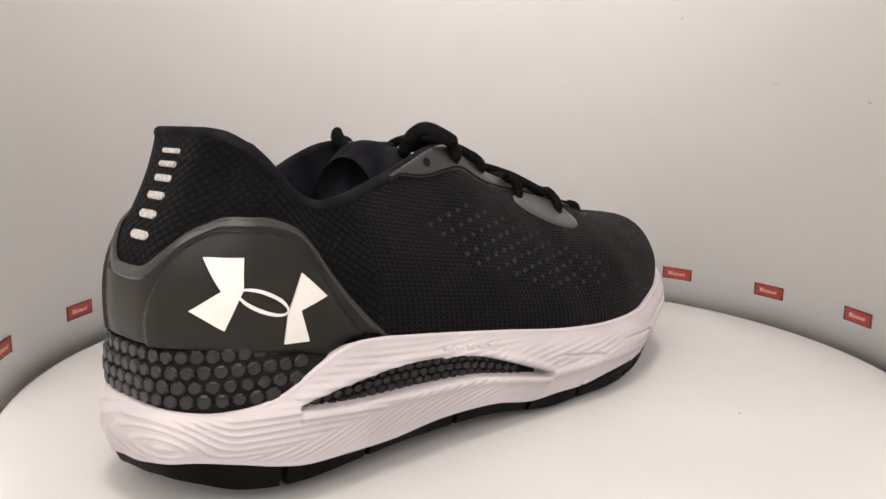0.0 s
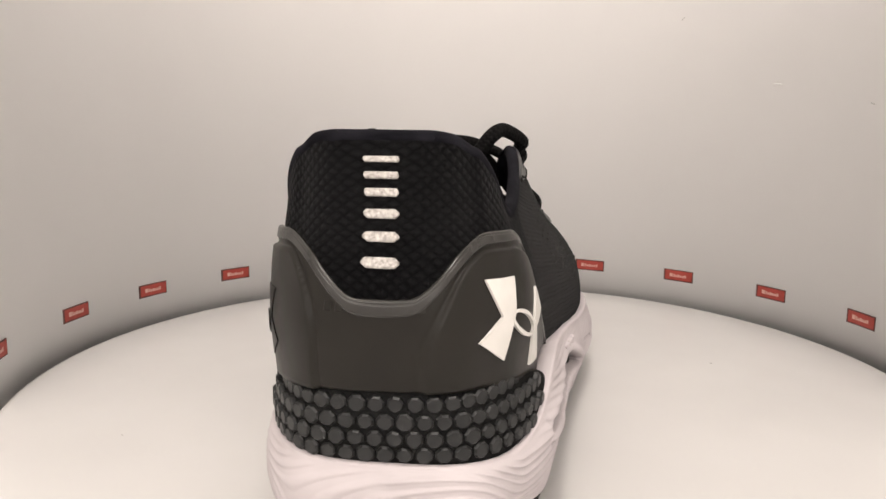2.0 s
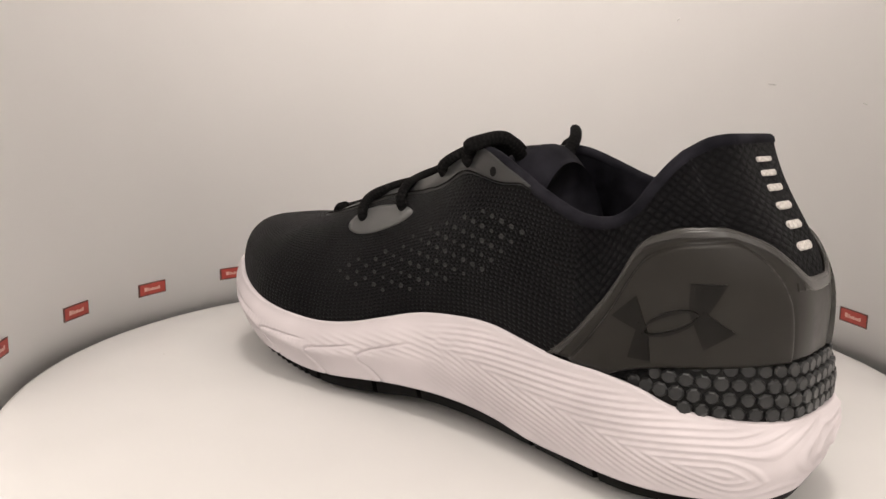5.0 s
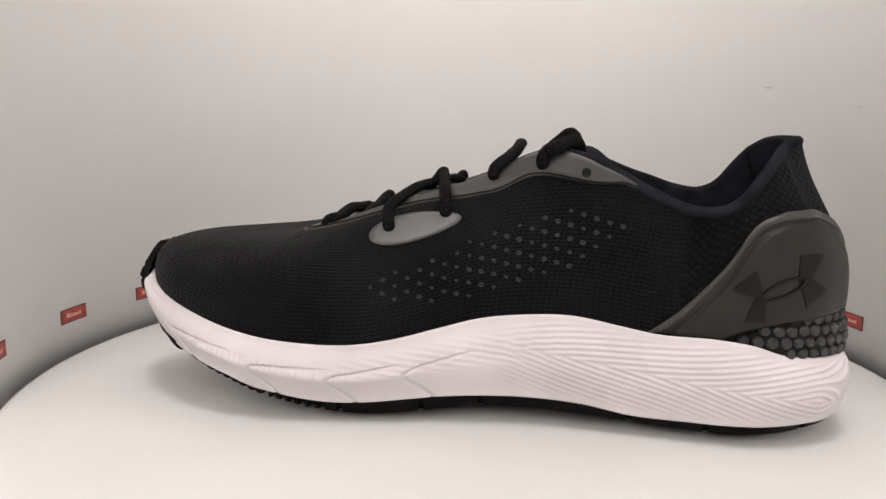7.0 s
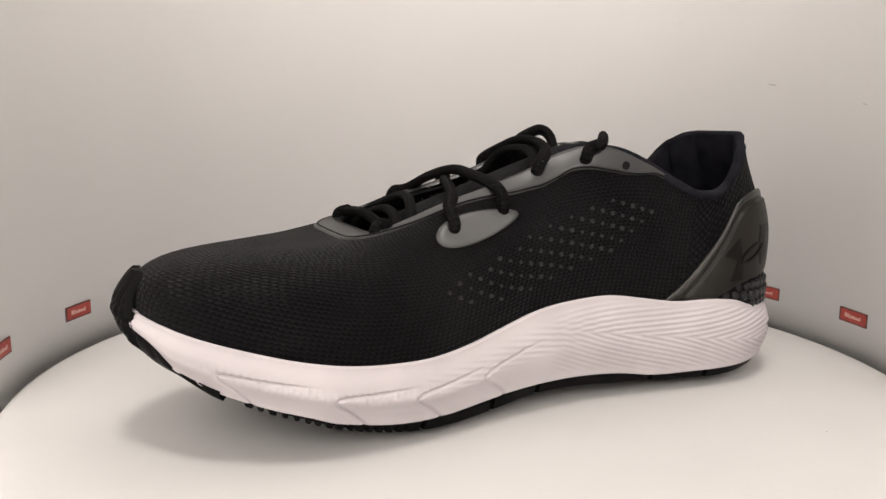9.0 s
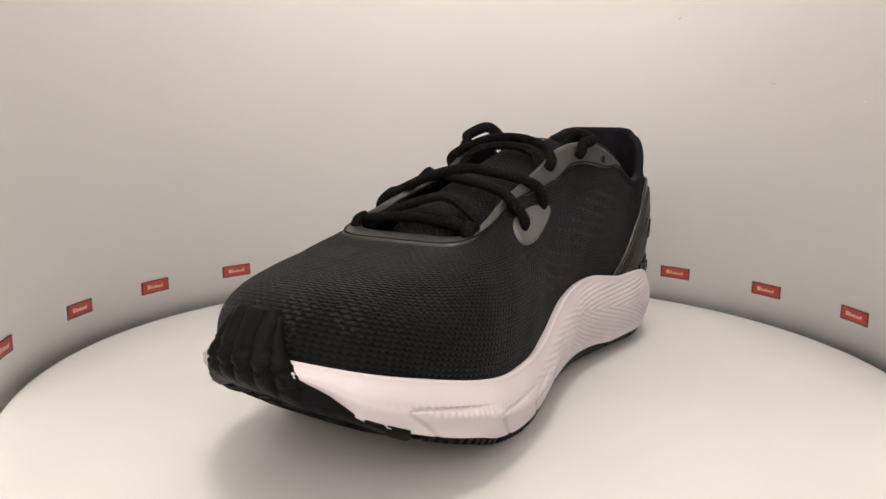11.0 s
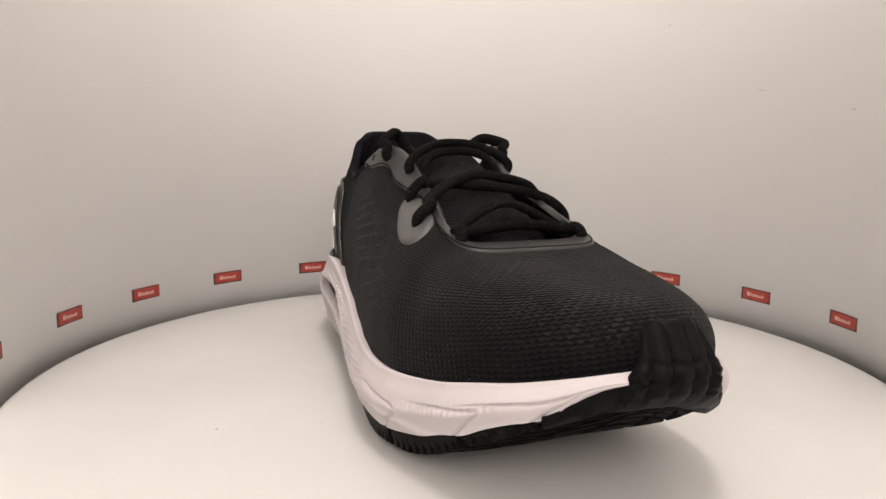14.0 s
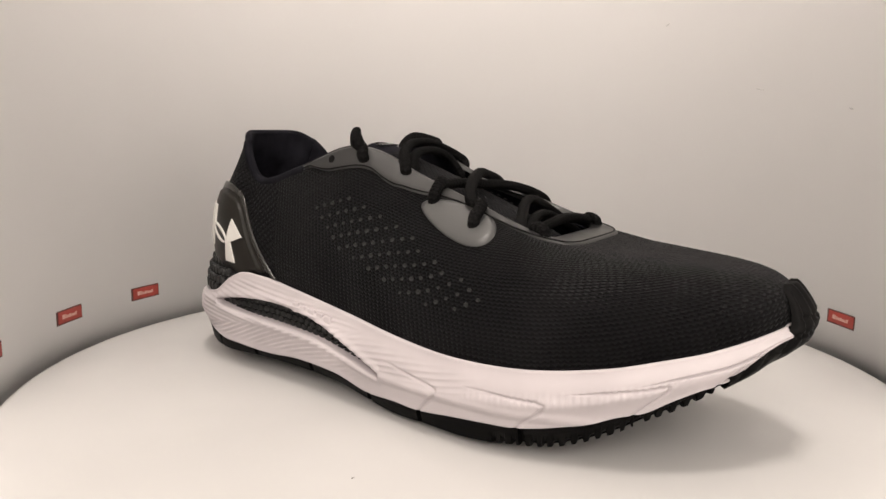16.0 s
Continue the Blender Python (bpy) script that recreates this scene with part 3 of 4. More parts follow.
def build_midsole():
    n, m = 1100, 64
    phi = np.linspace(0, 2 * np.pi, n, endpoint=False)
    K = np.linspace(0, 1, m)
    P, KK = np.meshgrid(phi, K, indexing="ij")
    pts, nrm = foam_point(P, KK)
    u, z = pts[..., 0], pts[..., 2]
    inner = np.sin(P) >= 0
    # carved contour lines: chevrons at the heel, slanting waves along the waist
    heel = 1 - smooth01(u, -.045, -.01)
    zm = .0205 + .13 * (u + .125)
    nest = np.abs(z - zm) / .0021 + (u + .15) * 95 + .5 * np.sin(u * 70 + inner * 1.4)
    v = pts[..., 1]
    ovals = np.hypot((v + .012) / .016, (z - .0235) / .0040) * 1.5
    turn = smooth01(u, -.149, -.132)
    chev = np.sin(2 * np.pi * (ovals * (1 - turn) + nest * turn))
    d = 0.00040 * np.clip(chev, -.25, 1) * heel * smooth01(KK, .05, .16) * (1 - smooth01(KK, .86, .97))
    waist = smooth01(u, -.06, -.02) * (1 - smooth01(u, .02, .05))
    slant = np.sin(2 * np.pi * (z * 420 - u * 95 + 1.2 * np.sin(u * 40)))
    d += 0.00020 * np.clip(slant, -.3, 1) * waist * smooth01(KK, .38, .5) * (1 - smooth01(KK, .68, .9))
    # a ridge at mid height in the forefoot
    fore = smooth01(u, .0, .03) * (1 - smooth01(u, .092, .112))
    d += 0.0009 * fore * np.exp(-((KK - .45) / .12) ** 2)
    rib = np.sin(u * 2 * np.pi * 420)
    d += 0.00034 * rib * smooth01(u, .03, .045) * (1 - smooth01(u, .105, .12)) * np.exp(-((KK - .52) / .1) ** 2)
    # curved flex creases: forward up to mid height, then back along the ridge
    crease = spline([(-.05, -.001), (0, 0), (.2, .005), (.38, .0100), (.46, .0095), (.52, .0050), (.57, -.004), (.62, -.014), (.66, -.022), (1.1, -.03)])
    for side, u0 in ((True, .005), (True, .034), (True, .064), (True, .101), (False, .014), (False, .056), (False, .094), (False, .117)):
        cu = u0 + crease(KK)
        lean = (crease(KK + .01) - crease(KK - .01)) / .02 / np.maximum(bite(P) - foam_low(P), .006)
        gap = np.abs(u - cu) / np.sqrt(1 + lean ** 2)
        w = np.exp(-(gap / 0.00045) ** 2) * (inner == side) * (1 - smooth01(KK, .59, .64))
        d -= 0.0010 * w
    # the foam gives way under the toe guard
    d -= 0.0050 * (1 - smooth01(np.abs(np.arctan2(np.sin(P), np.cos(P))), .165, .215))
    win = np.where(inner, -1, window_mask(u, z))
    d -= 0.0085 * smooth01(win, -.0010, .0008)
    d += 0.0010 * np.where(inner, 0, np.exp(-((win + .0022) / .0016) ** 2))
    pts = pts + nrm * d[..., None]
    # close over the top and under the bottom
    rings = [pts]
    extra_top, extra_low = [], []
    for ins, dz in ((0.0030, 0.0006), (0.0055, -0.0004), (0.010, -0.002)):
        a, b, _, _ = outline(phi, ins)
        extra_top.append(np.stack([a, b, bite(phi) + dz], -1)[:, None])
    for ins in (0.012, 0.006):
        a, b, _, _ = outline(phi, ins)
        extra_low.append(np.stack([a, b, foam_low(phi)], -1)[:, None])
    pts = np.concatenate(extra_low + [pts] + extra_top, 1)
    mm = pts.shape[1]
    part("midsole", mesh_from("midsole", pts.reshape(-1, 3), grid_faces(n, mm, True), M_FOAM), shoe, "sculpted white foam midsole with carved wave lines")
    # raised, unreadable wordmark on the outer side
    for i, (w, h) in enumerate(((.0040, .0042), (.0036, .0036), (.0040, .0042), (.0036, .0036), (.0040, .0042))):
        u0 = -.058 + i * .0052
        bm = bmesh.new()
        bmesh.ops.create_cube(bm, size=1)
        ph = 2 * np.pi - np.arccos((u0 - UC) / HL)
        p, nn = foam_point(np.array([ph]), np.array([0.80]))
        q = Vector(nn[0])
        x = Vector((-q.y, q.x, 0))
        m4 = Matrix(((x.x, q.x, 0, p[0, 0]), (x.y, q.y, 0, p[0, 1]), (x.z, q.z, 1, p[0, 2]), (0, 0, 0, 1)))
        bmesh.ops.scale(bm, vec=(w, .0016, h), verts=bm.verts)
        bmesh.ops.bevel(bm, geom=bm.edges[:], offset=.0003, segments=1, affect="EDGES")
        bm.transform(m4)
        part("embossed_mark", mesh_from_bm("embossed_mark", bm, M_FOAM), shoe)


build_midsole()


def web_point(phi, k):
    """The cellular heel band: k from the foam (0) to the counter (1)."""
    lo, hi = bite(phi) - 0.002, web_top(UC + HL * np.cos(phi)) + 0.0015
    u, v, nx, ny = outline(phi, 0.0040 + 0.0018 * k - 0.0022 * np.sin(np.pi * np.clip(k, 0, 1)) + 0.0030 * k * smooth01(-np.sin(phi), -.05, .4)
                          + 0.0042 * smooth01(np.sin(phi), .60, .76))
    return np.stack([u, v, lo + (hi - lo) * k], -1), np.stack([nx, ny, 0 * nx], -1)


def frame_at(p, n, roll=0.0):
    n = Vector(n).normalized()
    x = Vector((0, 0, 1)).cross(n).normalized()
    y = n.cross(x)
    return Matrix(((x.x, y.x, n.x, p[0]), (x.y, y.y, n.y, p[1]), (x.z, y.z, n.z, p[2]), (0, 0, 0, 1))) @ pose(0, 0, 0, 0, 0, roll)


def cell_mesh():
    bm = bmesh.new()
    rings = []
    for r, z in ((0.00238, -0.0006), (0.00230, 0.0004), (0.0018, 0.0009)):
        rings.append([bm.verts.new((r * math.cos(math.pi * i / 4 + .39), r * math.sin(math.pi * i / 4 + .39), z)) for i in range(8)])
    for a, b in zip(rings, rings[1:]):
        for i in range(8):
            bm.faces.new((a[i], a[(i + 1) % 8], b[(i + 1) % 8], b[i]))
    bm.faces.new(rings[-1])
    return mesh_from_bm("cell", bm, M_CELL)


def build_web():
    ph = np.linspace(np.pi - .95, np.pi + .95, 200)
    P, K = np.meshgrid(ph, np.linspace(0, 1, 10), indexing="ij")
    pts, _ = web_point(P, K)
    web = part("heel_web", mesh_from("heel_web", pts.reshape(-1, 3), grid_faces(200, 10), M_CAGE), shoe, "black web with grey rubber cells round the heel")
    cell = cell_mesh()
    pitch = 0.0047
    dense = np.linspace(np.pi - 1.5, np.pi + 1.5, 2000)
    base, _ = web_point(dense, np.full_like(dense, .5))
    arc = np.concatenate([[0], np.cumsum(np.linalg.norm(np.diff(base[:, :2], axis=0), axis=1))])
    rng = random.Random(7)
    for row in range(-3, 6):
        s = (row % 2) * pitch / 2
        while s < arc[-1]:
            phi = np.interp(s, arc, dense)
            s += pitch
            lo = float(bite(phi))
            hi = float(web_top(UC + HL * np.cos(phi)))
            z = 0.0367 + row * pitch * 0.84
            if hi - lo < 0.003 or z < lo + 0.0004 or z > hi + 0.0012:
                continue
            k = (z - (lo - .002)) / (hi + .0015 - (lo - .002))
            p, n = web_point(np.array([phi]), np.array([k]))
            o = part("cell", cell, web)
            sc = rng.uniform(.92, 1.05)
            o.matrix_local = frame_at(p[0], n[0], rng.uniform(-8, 8)) @ Matrix.Diagonal((sc, sc * rng.uniform(.85, 1), 1, 1))
    # the same web shows through the window in the outer side
    us = np.linspace(-.122, -.012, 70)
    ph = 2 * np.pi - np.arccos((us - UC) / HL)
    zc = spline([(-.125, .0315), (-.1, .0325), (-.067, .0318), (-.043, .0293), (-.025, .0245), (-.005, .0185)])(us)
    verts = []
    for dz in (-.0055, 0, .0055):
        a, b, _, _ = outline(ph, 0.0046)
        verts.append(np.stack([a, b, zc + dz], -1))
    pts = np.stack(verts, 1)
    inset_web = part("window_web", mesh_from("window_web", pts.reshape(-1, 3), [f[::-1] for f in grid_faces(70, 3)], M_CAGE), shoe, "dark web inside the sole's side opening")
    for row in range(-1, 2):
        u = -.117 + (row % 2) * .002
        while u < -.02:
            phi = 2 * np.pi - np.arccos((u - UC) / HL)
            z = float(np.interp(u, us, zc)) + row * .0028
            a, b, nx, ny = outline(np.array([phi]), 0.0044)
            o = part("cell", cell, inset_web)
            o.matrix_local = frame_at((a[0], b[0], z), (nx[0], ny[0], 0)) @ Matrix.Diagonal((.82, .66, 1, 1))
            u += .0039


build_web()


def build_outsole():
    # thin core under the foam
    n = 240
    phi = np.linspace(0, 2 * np.pi, n, endpoint=False)
    rings = []
    for ins, f in ((0.014, 0), (0.0075, 0), (0.006, 0.5), (0.0055, 1.0), (0.012, 1.0)):
        a, b, _, _ = outline(phi, ins)
        lo = tread_edge(phi) + 0.0016
        z = lo * (1 - f) + (foam_low(phi) + 0.001) * f
        rings.append(np.stack([a, b, z], -1))
    pts = np.stack(rings, 1)
    faces = grid_faces(n, 5, True)
    # underside strip across the sole
    for i in range(1, n // 2):
        j = n - i
        faces.append((i * 5, (i - 1) * 5, ((j + 1) % n) * 5, j * 5)) if i > 1 else None
    core = part("outsole", mesh_from("outsole", pts.reshape(-1, 3), faces, M_RUBBER), shoe, "black rubber outsole with flex grooves")
    # tread pads round the edge with gaps between them
    cuts_in = [-.1525, -.131, -.095, -.068, -.013, .009, .040, .069, .1065]
    cuts_out = [-.1525, -.120, -.090, -.052, -.0155, .0125, .058, .096, .1190]
    for inner, cuts in ((True, cuts_in), (False, cuts_out)):
        for c0, c1 in zip(cuts, cuts[1:]):
            gap = 0.0011
            a0, a1 = np.arccos(np.clip((c0 + gap - UC) / HL, -1, 1)), np.arccos((c1 - gap - UC) / HL)
            ph = np.linspace(a0, a1, max(8, int(abs(c1 - c0) * 1500)))
            if not inner:
                ph = 2 * np.pi - ph
            uu = UC + HL * np.cos(ph)
            lo, hi = np.maximum(tread_edge(ph), GROUND), foam_low(ph) + 0.0012
            teeth = 0.0024 * (np.sin(uu * 2 * np.pi * 260) > 0.1) * (uu > .045)
            cols = []
            for ins, z in ((0.014, lo + .0030), (0.012, lo + .0002), (0.0072, lo + .0001 + .8 * teeth), (0.0046, lo + .0008 + teeth), (0.0034, lo * .4 + hi * .6), (0.0032, hi)):
                a, b, _, _ = outline(ph, ins)
                cols.append(np.stack([a, b, z], -1))
            p = np.stack(cols, 1)
            f = grid_faces(len(ph), 6)
            f += [tuple(range(6)), tuple(range((len(ph) - 1) * 6, len(ph) * 6))[::-1]]
            o = part("tread_pad", mesh_from("tread_pad", p.reshape(-1, 3), f, M_RUBBER, smooth=False), core)


build_outsole()


def build_bumper():
    """The rubber toe guard, rising from the sole over the toe, with grooves that fan out downwards."""
    ph = np.concatenate([np.linspace(-.50, -.30, 21)[:-1], np.linspace(-.30, .30, 141), np.linspace(.30, .63, 33)[1:]])
    side = np.abs(ph)
    tall = spline([(0, .0622), (.09, .0620), (.125, .0602), (.155, .0570), (.185, .0532), (.215, .0500), (.25, .0477), (.28, .0455)])(side)
    low_edge = foam_low(ph) + .0010
    mix = smooth01(side, .22, .32)
    crest = tall * (1 - mix) + low_edge * mix
    cols = []
    for p, zt in zip(ph, crest):
        line = float(bite(np.array(p)))
        low = float(foam_low(np.array(p)))
        z0 = float(tread_edge(np.array(p)))
        col = []
        steep = .72 * (1 - float(smooth01(abs(p), .15, .55)))
        for ins, dz in ((.0090, -.0070 * steep + .0008), (.0045, -.0026 * steep + .0003)):
            a, b, _, _ = outline(np.array([p]), ins)
            col.append((a[0], b[0], z0 + dz))
        zs = np.linspace(z0 + .0016, zt, 34)
        lean = float(smooth01(abs(p), .20, .30))
        for i, z in enumerate(zs):
            t = min(1.0, max(0.0, (z - z0) / .022))
            spread = p / (1 + .55 * (1 - t))
            rib = (0.5 + 0.5 * math.cos(spread * 92)) ** .35 * 0.0020
            band = 0.0006 * (math.sin((z - .004 * abs(p)) * 2 * math.pi / .0052) > .55) * (z < .056)
            fade = math.sin(math.pi * min(1, (i + 1) / 34 * .93)) ** .5
            wall = 0.0030 * (1 - t) ** 2 - .0010
            relief = (rib - band) * fade * (1 - .6 * lean)
            a, b, nx, ny = outline(np.array([p]), (wall + .0012 * lean) - relief)
            q = np.array([a[0], b[0], z])
            if z > line:
                k = k_at_height(np.array([p]), np.array([z]))
                over = raised(np.array([p]), k, np.array([0.0016 + relief]))[0]
                w = float(smooth01(z, line - .002, line + .009))
                q = q * (1 - w) + over * w
            col.append(tuple(q))
        q = np.array(col[-1])
        col.append((q[0] - .0024 * math.cos(p), q[1] - .0024 * math.sin(p), q[2] - .0002))
        cols.append(col)
    v = np.array(cols)
    n, m = v.shape[:2]
    part("toe_guard", mesh_from("toe_guard", v.reshape(-1, 3), grid_faces(n, m), M_RUBBER), shoe, "ribbed black rubber toe guard")
    # the tread under the sole: curved ribs across the forefoot, cut by fanning grooves
    us = np.concatenate([np.linspace(-.140, .030, 60)[:-1], UC + HL * np.cos(np.linspace(math.acos((.030 - UC) / HL), .03, 330))])
    w = np.linspace(-1, 1, 91)
    a = np.arccos((us - UC) / HL)
    (ui, vi), (uo, vo) = outline(a, .0086)[:2], outline(2 * np.pi - a, .0086)[:2]
    tuck = -.0066 * .72 * (1 - smooth01(a, .15, .55)) + .0006
    zi, zo = tread_edge(a) + tuck, tread_edge(2 * np.pi - a) + tuck
    x = (w + 1) / 2
    U = uo[:, None] + (ui - uo)[:, None] * x
    V = vo[:, None] + (vi - vo)[:, None] * x
    Z = zo[:, None] + (zi - zo)[:, None] * x
    Z = Z - ((.0055 - .0030 * smooth01(us, .05, .08) - .0042 * (1 - smooth01(us, -.130, -.100))) * (1 - smooth01(us, .115, .136)))[:, None] * (1 - w ** 4)[None, :]
    fore = (smooth01(us, .03, .05) * (1 - .5 * smooth01(us, .126, .135)))[:, None]
    across = np.sin((U + .020 * w[None, :] ** 2) * 2 * np.pi / .0056)
    cut = np.minimum.reduce([np.abs(w - c * (1 + 3.2 * (0.1385 - np.minimum(us, .1384))[:, None])) for c in (-.62, -.26, .26, .62)])
    Z = Z + fore * (.0034 * smooth01(across, .30, .55) + .0012 * (1 - smooth01(cut, .02, .05)))
    Z = np.maximum(Z, GROUND + .0003)
    p = np.stack([U, V, Z], -1)
    part("tread_plate", mesh_from("tread_plate", p.reshape(-1, 3), [f[::-1] for f in grid_faces(len(us), len(w))], M_TREAD, smooth=False), shoe, "black tread with curved ribs, underside shade in its colour")


build_bumper()


# ---- heel ----
counter_top = spline([(0, .0725), (.04, .0733), (.09, .0765), (.19, .0825), (.30, .0855), (.5, .0865), (.612, .0852), (.707, .079), (.779, .064), (.857, .047), (.8915, .040)])


def build_counter():
    ph = np.linspace(np.pi - 1.62, np.pi + 1.62, 241)
    base = upper(ph, np.zeros_like(ph))
    zt = counter_top(np.abs(np.sin(ph)))
    keep = (np.abs(np.sin(ph)) < .8915) & (np.cos(ph) < 0)
    ph, zt = ph[keep], zt[keep]
    kt = np.maximum(k_at_height(ph, zt), 0.012)

    def tuck(P, K):
        """The foam covers the counter's front tips."""
        dz = upper(P, K)[..., 2] - bite(P)
        return -.0040 * (1 - smooth01(dz, -.0015, .0020)) * smooth01(np.abs(np.sin(P)), .74, .82)

    def pads(P, K):
        """Raised pads on both sides, a rim's width inside the counter's upper edge, rounded at the back."""
        kk = np.linspace(0, 1, 80)
        run = np.concatenate([np.zeros((len(ph), 1)), np.cumsum(np.linalg.norm(np.diff(upper(ph[:, None], kk[None, :]), axis=1), axis=2), 1)], 1)
        s_here = np.stack([np.interp(k, kk, r) for k, r in zip(K, run)])
        s_top = np.array([np.interp(k, kk, r) for k, r in zip(kt, run)])[:, None]
        down = (s_top - s_here) * np.clip(1.05 - .45 * smooth01(np.abs(np.sin(P)), .6, .85), 0, 1)
        turn = P - np.pi
        back = np.where(turn < 0, (-turn - .180), (turn - .055)) * .075
        top = down - .0042
        r = .014
        corner = r - np.hypot(np.maximum(r - top, 0), np.maximum(r - back, 0))
        d = np.where((top < r) & (back < r), corner, np.minimum(top, back))
        return 0.0011 * smooth01(d, -.0003, .0009) - 0.0003 * np.exp(-((d + .0006) / .0006) ** 2) + tuck(P, K)
    surface_patch("heel_counter", ph, np.zeros_like(ph), kt, 0.0013, M_COUNTER, 60, label="smooth grey moulded heel counter with raised oval pads", shape=pads)
    rim_low = np.maximum(kt - .062 * (1 - .35 * smooth01(np.abs(np.sin(ph)), .5, .8)), .004)
    surface_patch("counter_rim", ph, rim_low, np.maximum(kt - .002, .006), 0.0017, M_RIM, 8, label="paler grey rim of the heel counter", shape=tuck)
    e = raised(ph, np.maximum(kt - .006, .004), np.full(len(ph), .0008))
    v, f, uvs = tube(e[::2], 0.0009, 8)
    part("rim_bead", mesh_from("rim_bead", v, f, M_RIM, uvs), shoe)


build_counter()


def build_counter_marks():
    """Five small raised bars across the back of the counter."""
    for i in range(5):
        phi = np.array([np.pi - .105 + i * .040])
        k = k_at_height(phi, np.array([.0712]))
        p = raised(phi, k, np.array([.0013]))[0]
        bm = bmesh.new()
        bmesh.ops.create_cube(bm, size=1)
        bmesh.ops.scale(bm, vec=(.0020, .0024, .0006), verts=bm.verts)
        bmesh.ops.bevel(bm, geom=bm.edges[:], offset=.0002, segments=1, affect="EDGES")
        o = part("embossed_bar", mesh_from_bm("embossed_bar", bm, M_COUNTER), shoe)
        o.matrix_local = frame_at(p, upper_normal(phi, k)[0])


build_counter_marks()


MEDIAL_SHIFT = (0.0055, -0.0028)
AXIS_U, AXIS_V = -.088, .008            # the heel's middle, about which the emblem is wrapped


def find_round(inner, ang, z):
    """phi, k of the upper's point in the direction ang from the heel's middle, at height z."""
    ok = ((np.sin(_P) >= 0) == inner) & (_S[..., 0] < -.07)
    pts, ph, kk = _S[ok], _P[ok], _K[ok]
    turn = np.arctan2(np.abs(pts[:, 1] - AXIS_V), pts[:, 0] - AXIS_U)
    phi, k = np.empty(len(ang)), np.empty(len(ang))
    for i in range(len(ang)):
        j = np.argmin((turn - ang[i]) ** 2 * .0012 + (pts[:, 2] - z[i]) ** 2)
        phi[i], k[i] = ph[j], kk[j]

    def at(f, q):
        p = upper(f, q)
        return np.arctan2(np.abs(p[:, 1] - AXIS_V), p[:, 0] - AXIS_U), p[:, 2]
    d = 1e-4
    for _ in range(6):
        a0, z0 = at(phi, k)
        a1, z1 = at(phi + d, k)
        a2, z2 = at(phi, k + d)
        pa, pz, qa, qz = (a1 - a0) / d, (z1 - z0) / d, (a2 - a0) / d, (z2 - z0) / d
        ra, rz = ang - a0, z - z0
        det = pa * qz - qa * pz
        det = np.where(np.abs(det) < 1e-9, 1e-9, det)
        phi = phi + np.clip((ra * qz - qa * rz) / det, -.05, .05)
        k = np.clip(k + np.clip((pa * rz - ra * pz) / det, -.05, .05), 0, 1)
    return phi, k



def emblem(inner, mat, label):
    """Two flared uprights joined by a ring, laid on the counter's oval."""
    du = MEDIAL_SHIFT if inner else (0.0, 0.0)
    def place(a, b, name, n, m, lift):
        phi, k = find_round(inner, a.ravel(), b.ravel())
        top = raised(phi, k, np.full(len(phi), lift))
        low = raised(phi, k, np.full(len(phi), 0.0016))
        N = n * m
        faces = grid_faces(n, m)
        loop = [i * m for i in range(n)] + [(n - 1) * m + j for j in range(1, m)] + [i * m + m - 1 for i in range(n - 2, -1, -1)] + [j for j in range(m - 2, 0, -1)]
        faces += [(p, q, q + N, p + N) for p, q in zip(loop, loop[1:] + loop[:1])]
        return part(name, mesh_from(name, np.concatenate([top, low]), faces, mat, smooth=False), shoe, label)

    t = np.linspace(-1, 1, 33)[:, None]
    s = np.linspace(0, 1, 7)[None, :]
    def turn(p):
        a, z = math.atan2(abs(p[1] - AXIS_V), p[0] - AXIS_U), p[2]
        if inner:
            a = 2.410 + (a - 2.410) * .84 - du[0] / .044
            z = .0633 + (z - .0633) * .92 + du[1]
        return a, z
    # (waist inner, waist outer, top inner, top outer, foot inner, foot outer)
    for corners in (((-.1262, -.0191, .0673), (-.1290, -.0166, .0672), (-.1240, -.0184, .0759), (-.1323, -.0122, .0762), (-.1321, -.0180, .0562), (-.1368, -.0112, .0622)),
                    ((-.1154, -.0259, .0593), (-.1128, -.0270, .0597), (-.1113, -.0265, .0703), (-.1033, -.0294, .0626), (-.1183, -.0265, .0505), (-.1107, -.0297, .0502))):
        wi, wo, ti, to, fi, fo = [np.array(turn(c)) for c in corners]
        f = (np.abs(t) ** 1.55)[..., None]
        wi, wo = wi + (wi - wo) * .2, wo + (wo - wi) * .2
        s3 = s[..., None]
        end = np.where(t[..., None] > 0, ti + (to - ti) * s3, fi + (fo - fi) * s3)
        p = (wi + (wo - wi) * s3) * (1 - f) + end * f
        place(p[..., 0], p[..., 1], "emblem_half", 33, 7, 0.0027 if inner else 0.0031)
    a0, z0 = turn((-.1212, -.0225, .0633))
    q = np.linspace(0, 2 * np.pi, 49)[:, None]
    r = np.array([0.66, 1.0])[None, :]
    along, across = np.cos(q) * 0.0070 * (0.86 + 0.14 * r), np.sin(q) * 0.0030 * r
    place(a0 - (along * .86 + across * .5) / .044, z0 - along * .5 + across * .86, "emblem_ring", 49, 2, 0.0032)


emblem(False, M_LOGO_WHITE, "flat white emblem on the heel counter")
emblem(True, M_LOGO_DARK, "glossy black emblem on the heel counter")


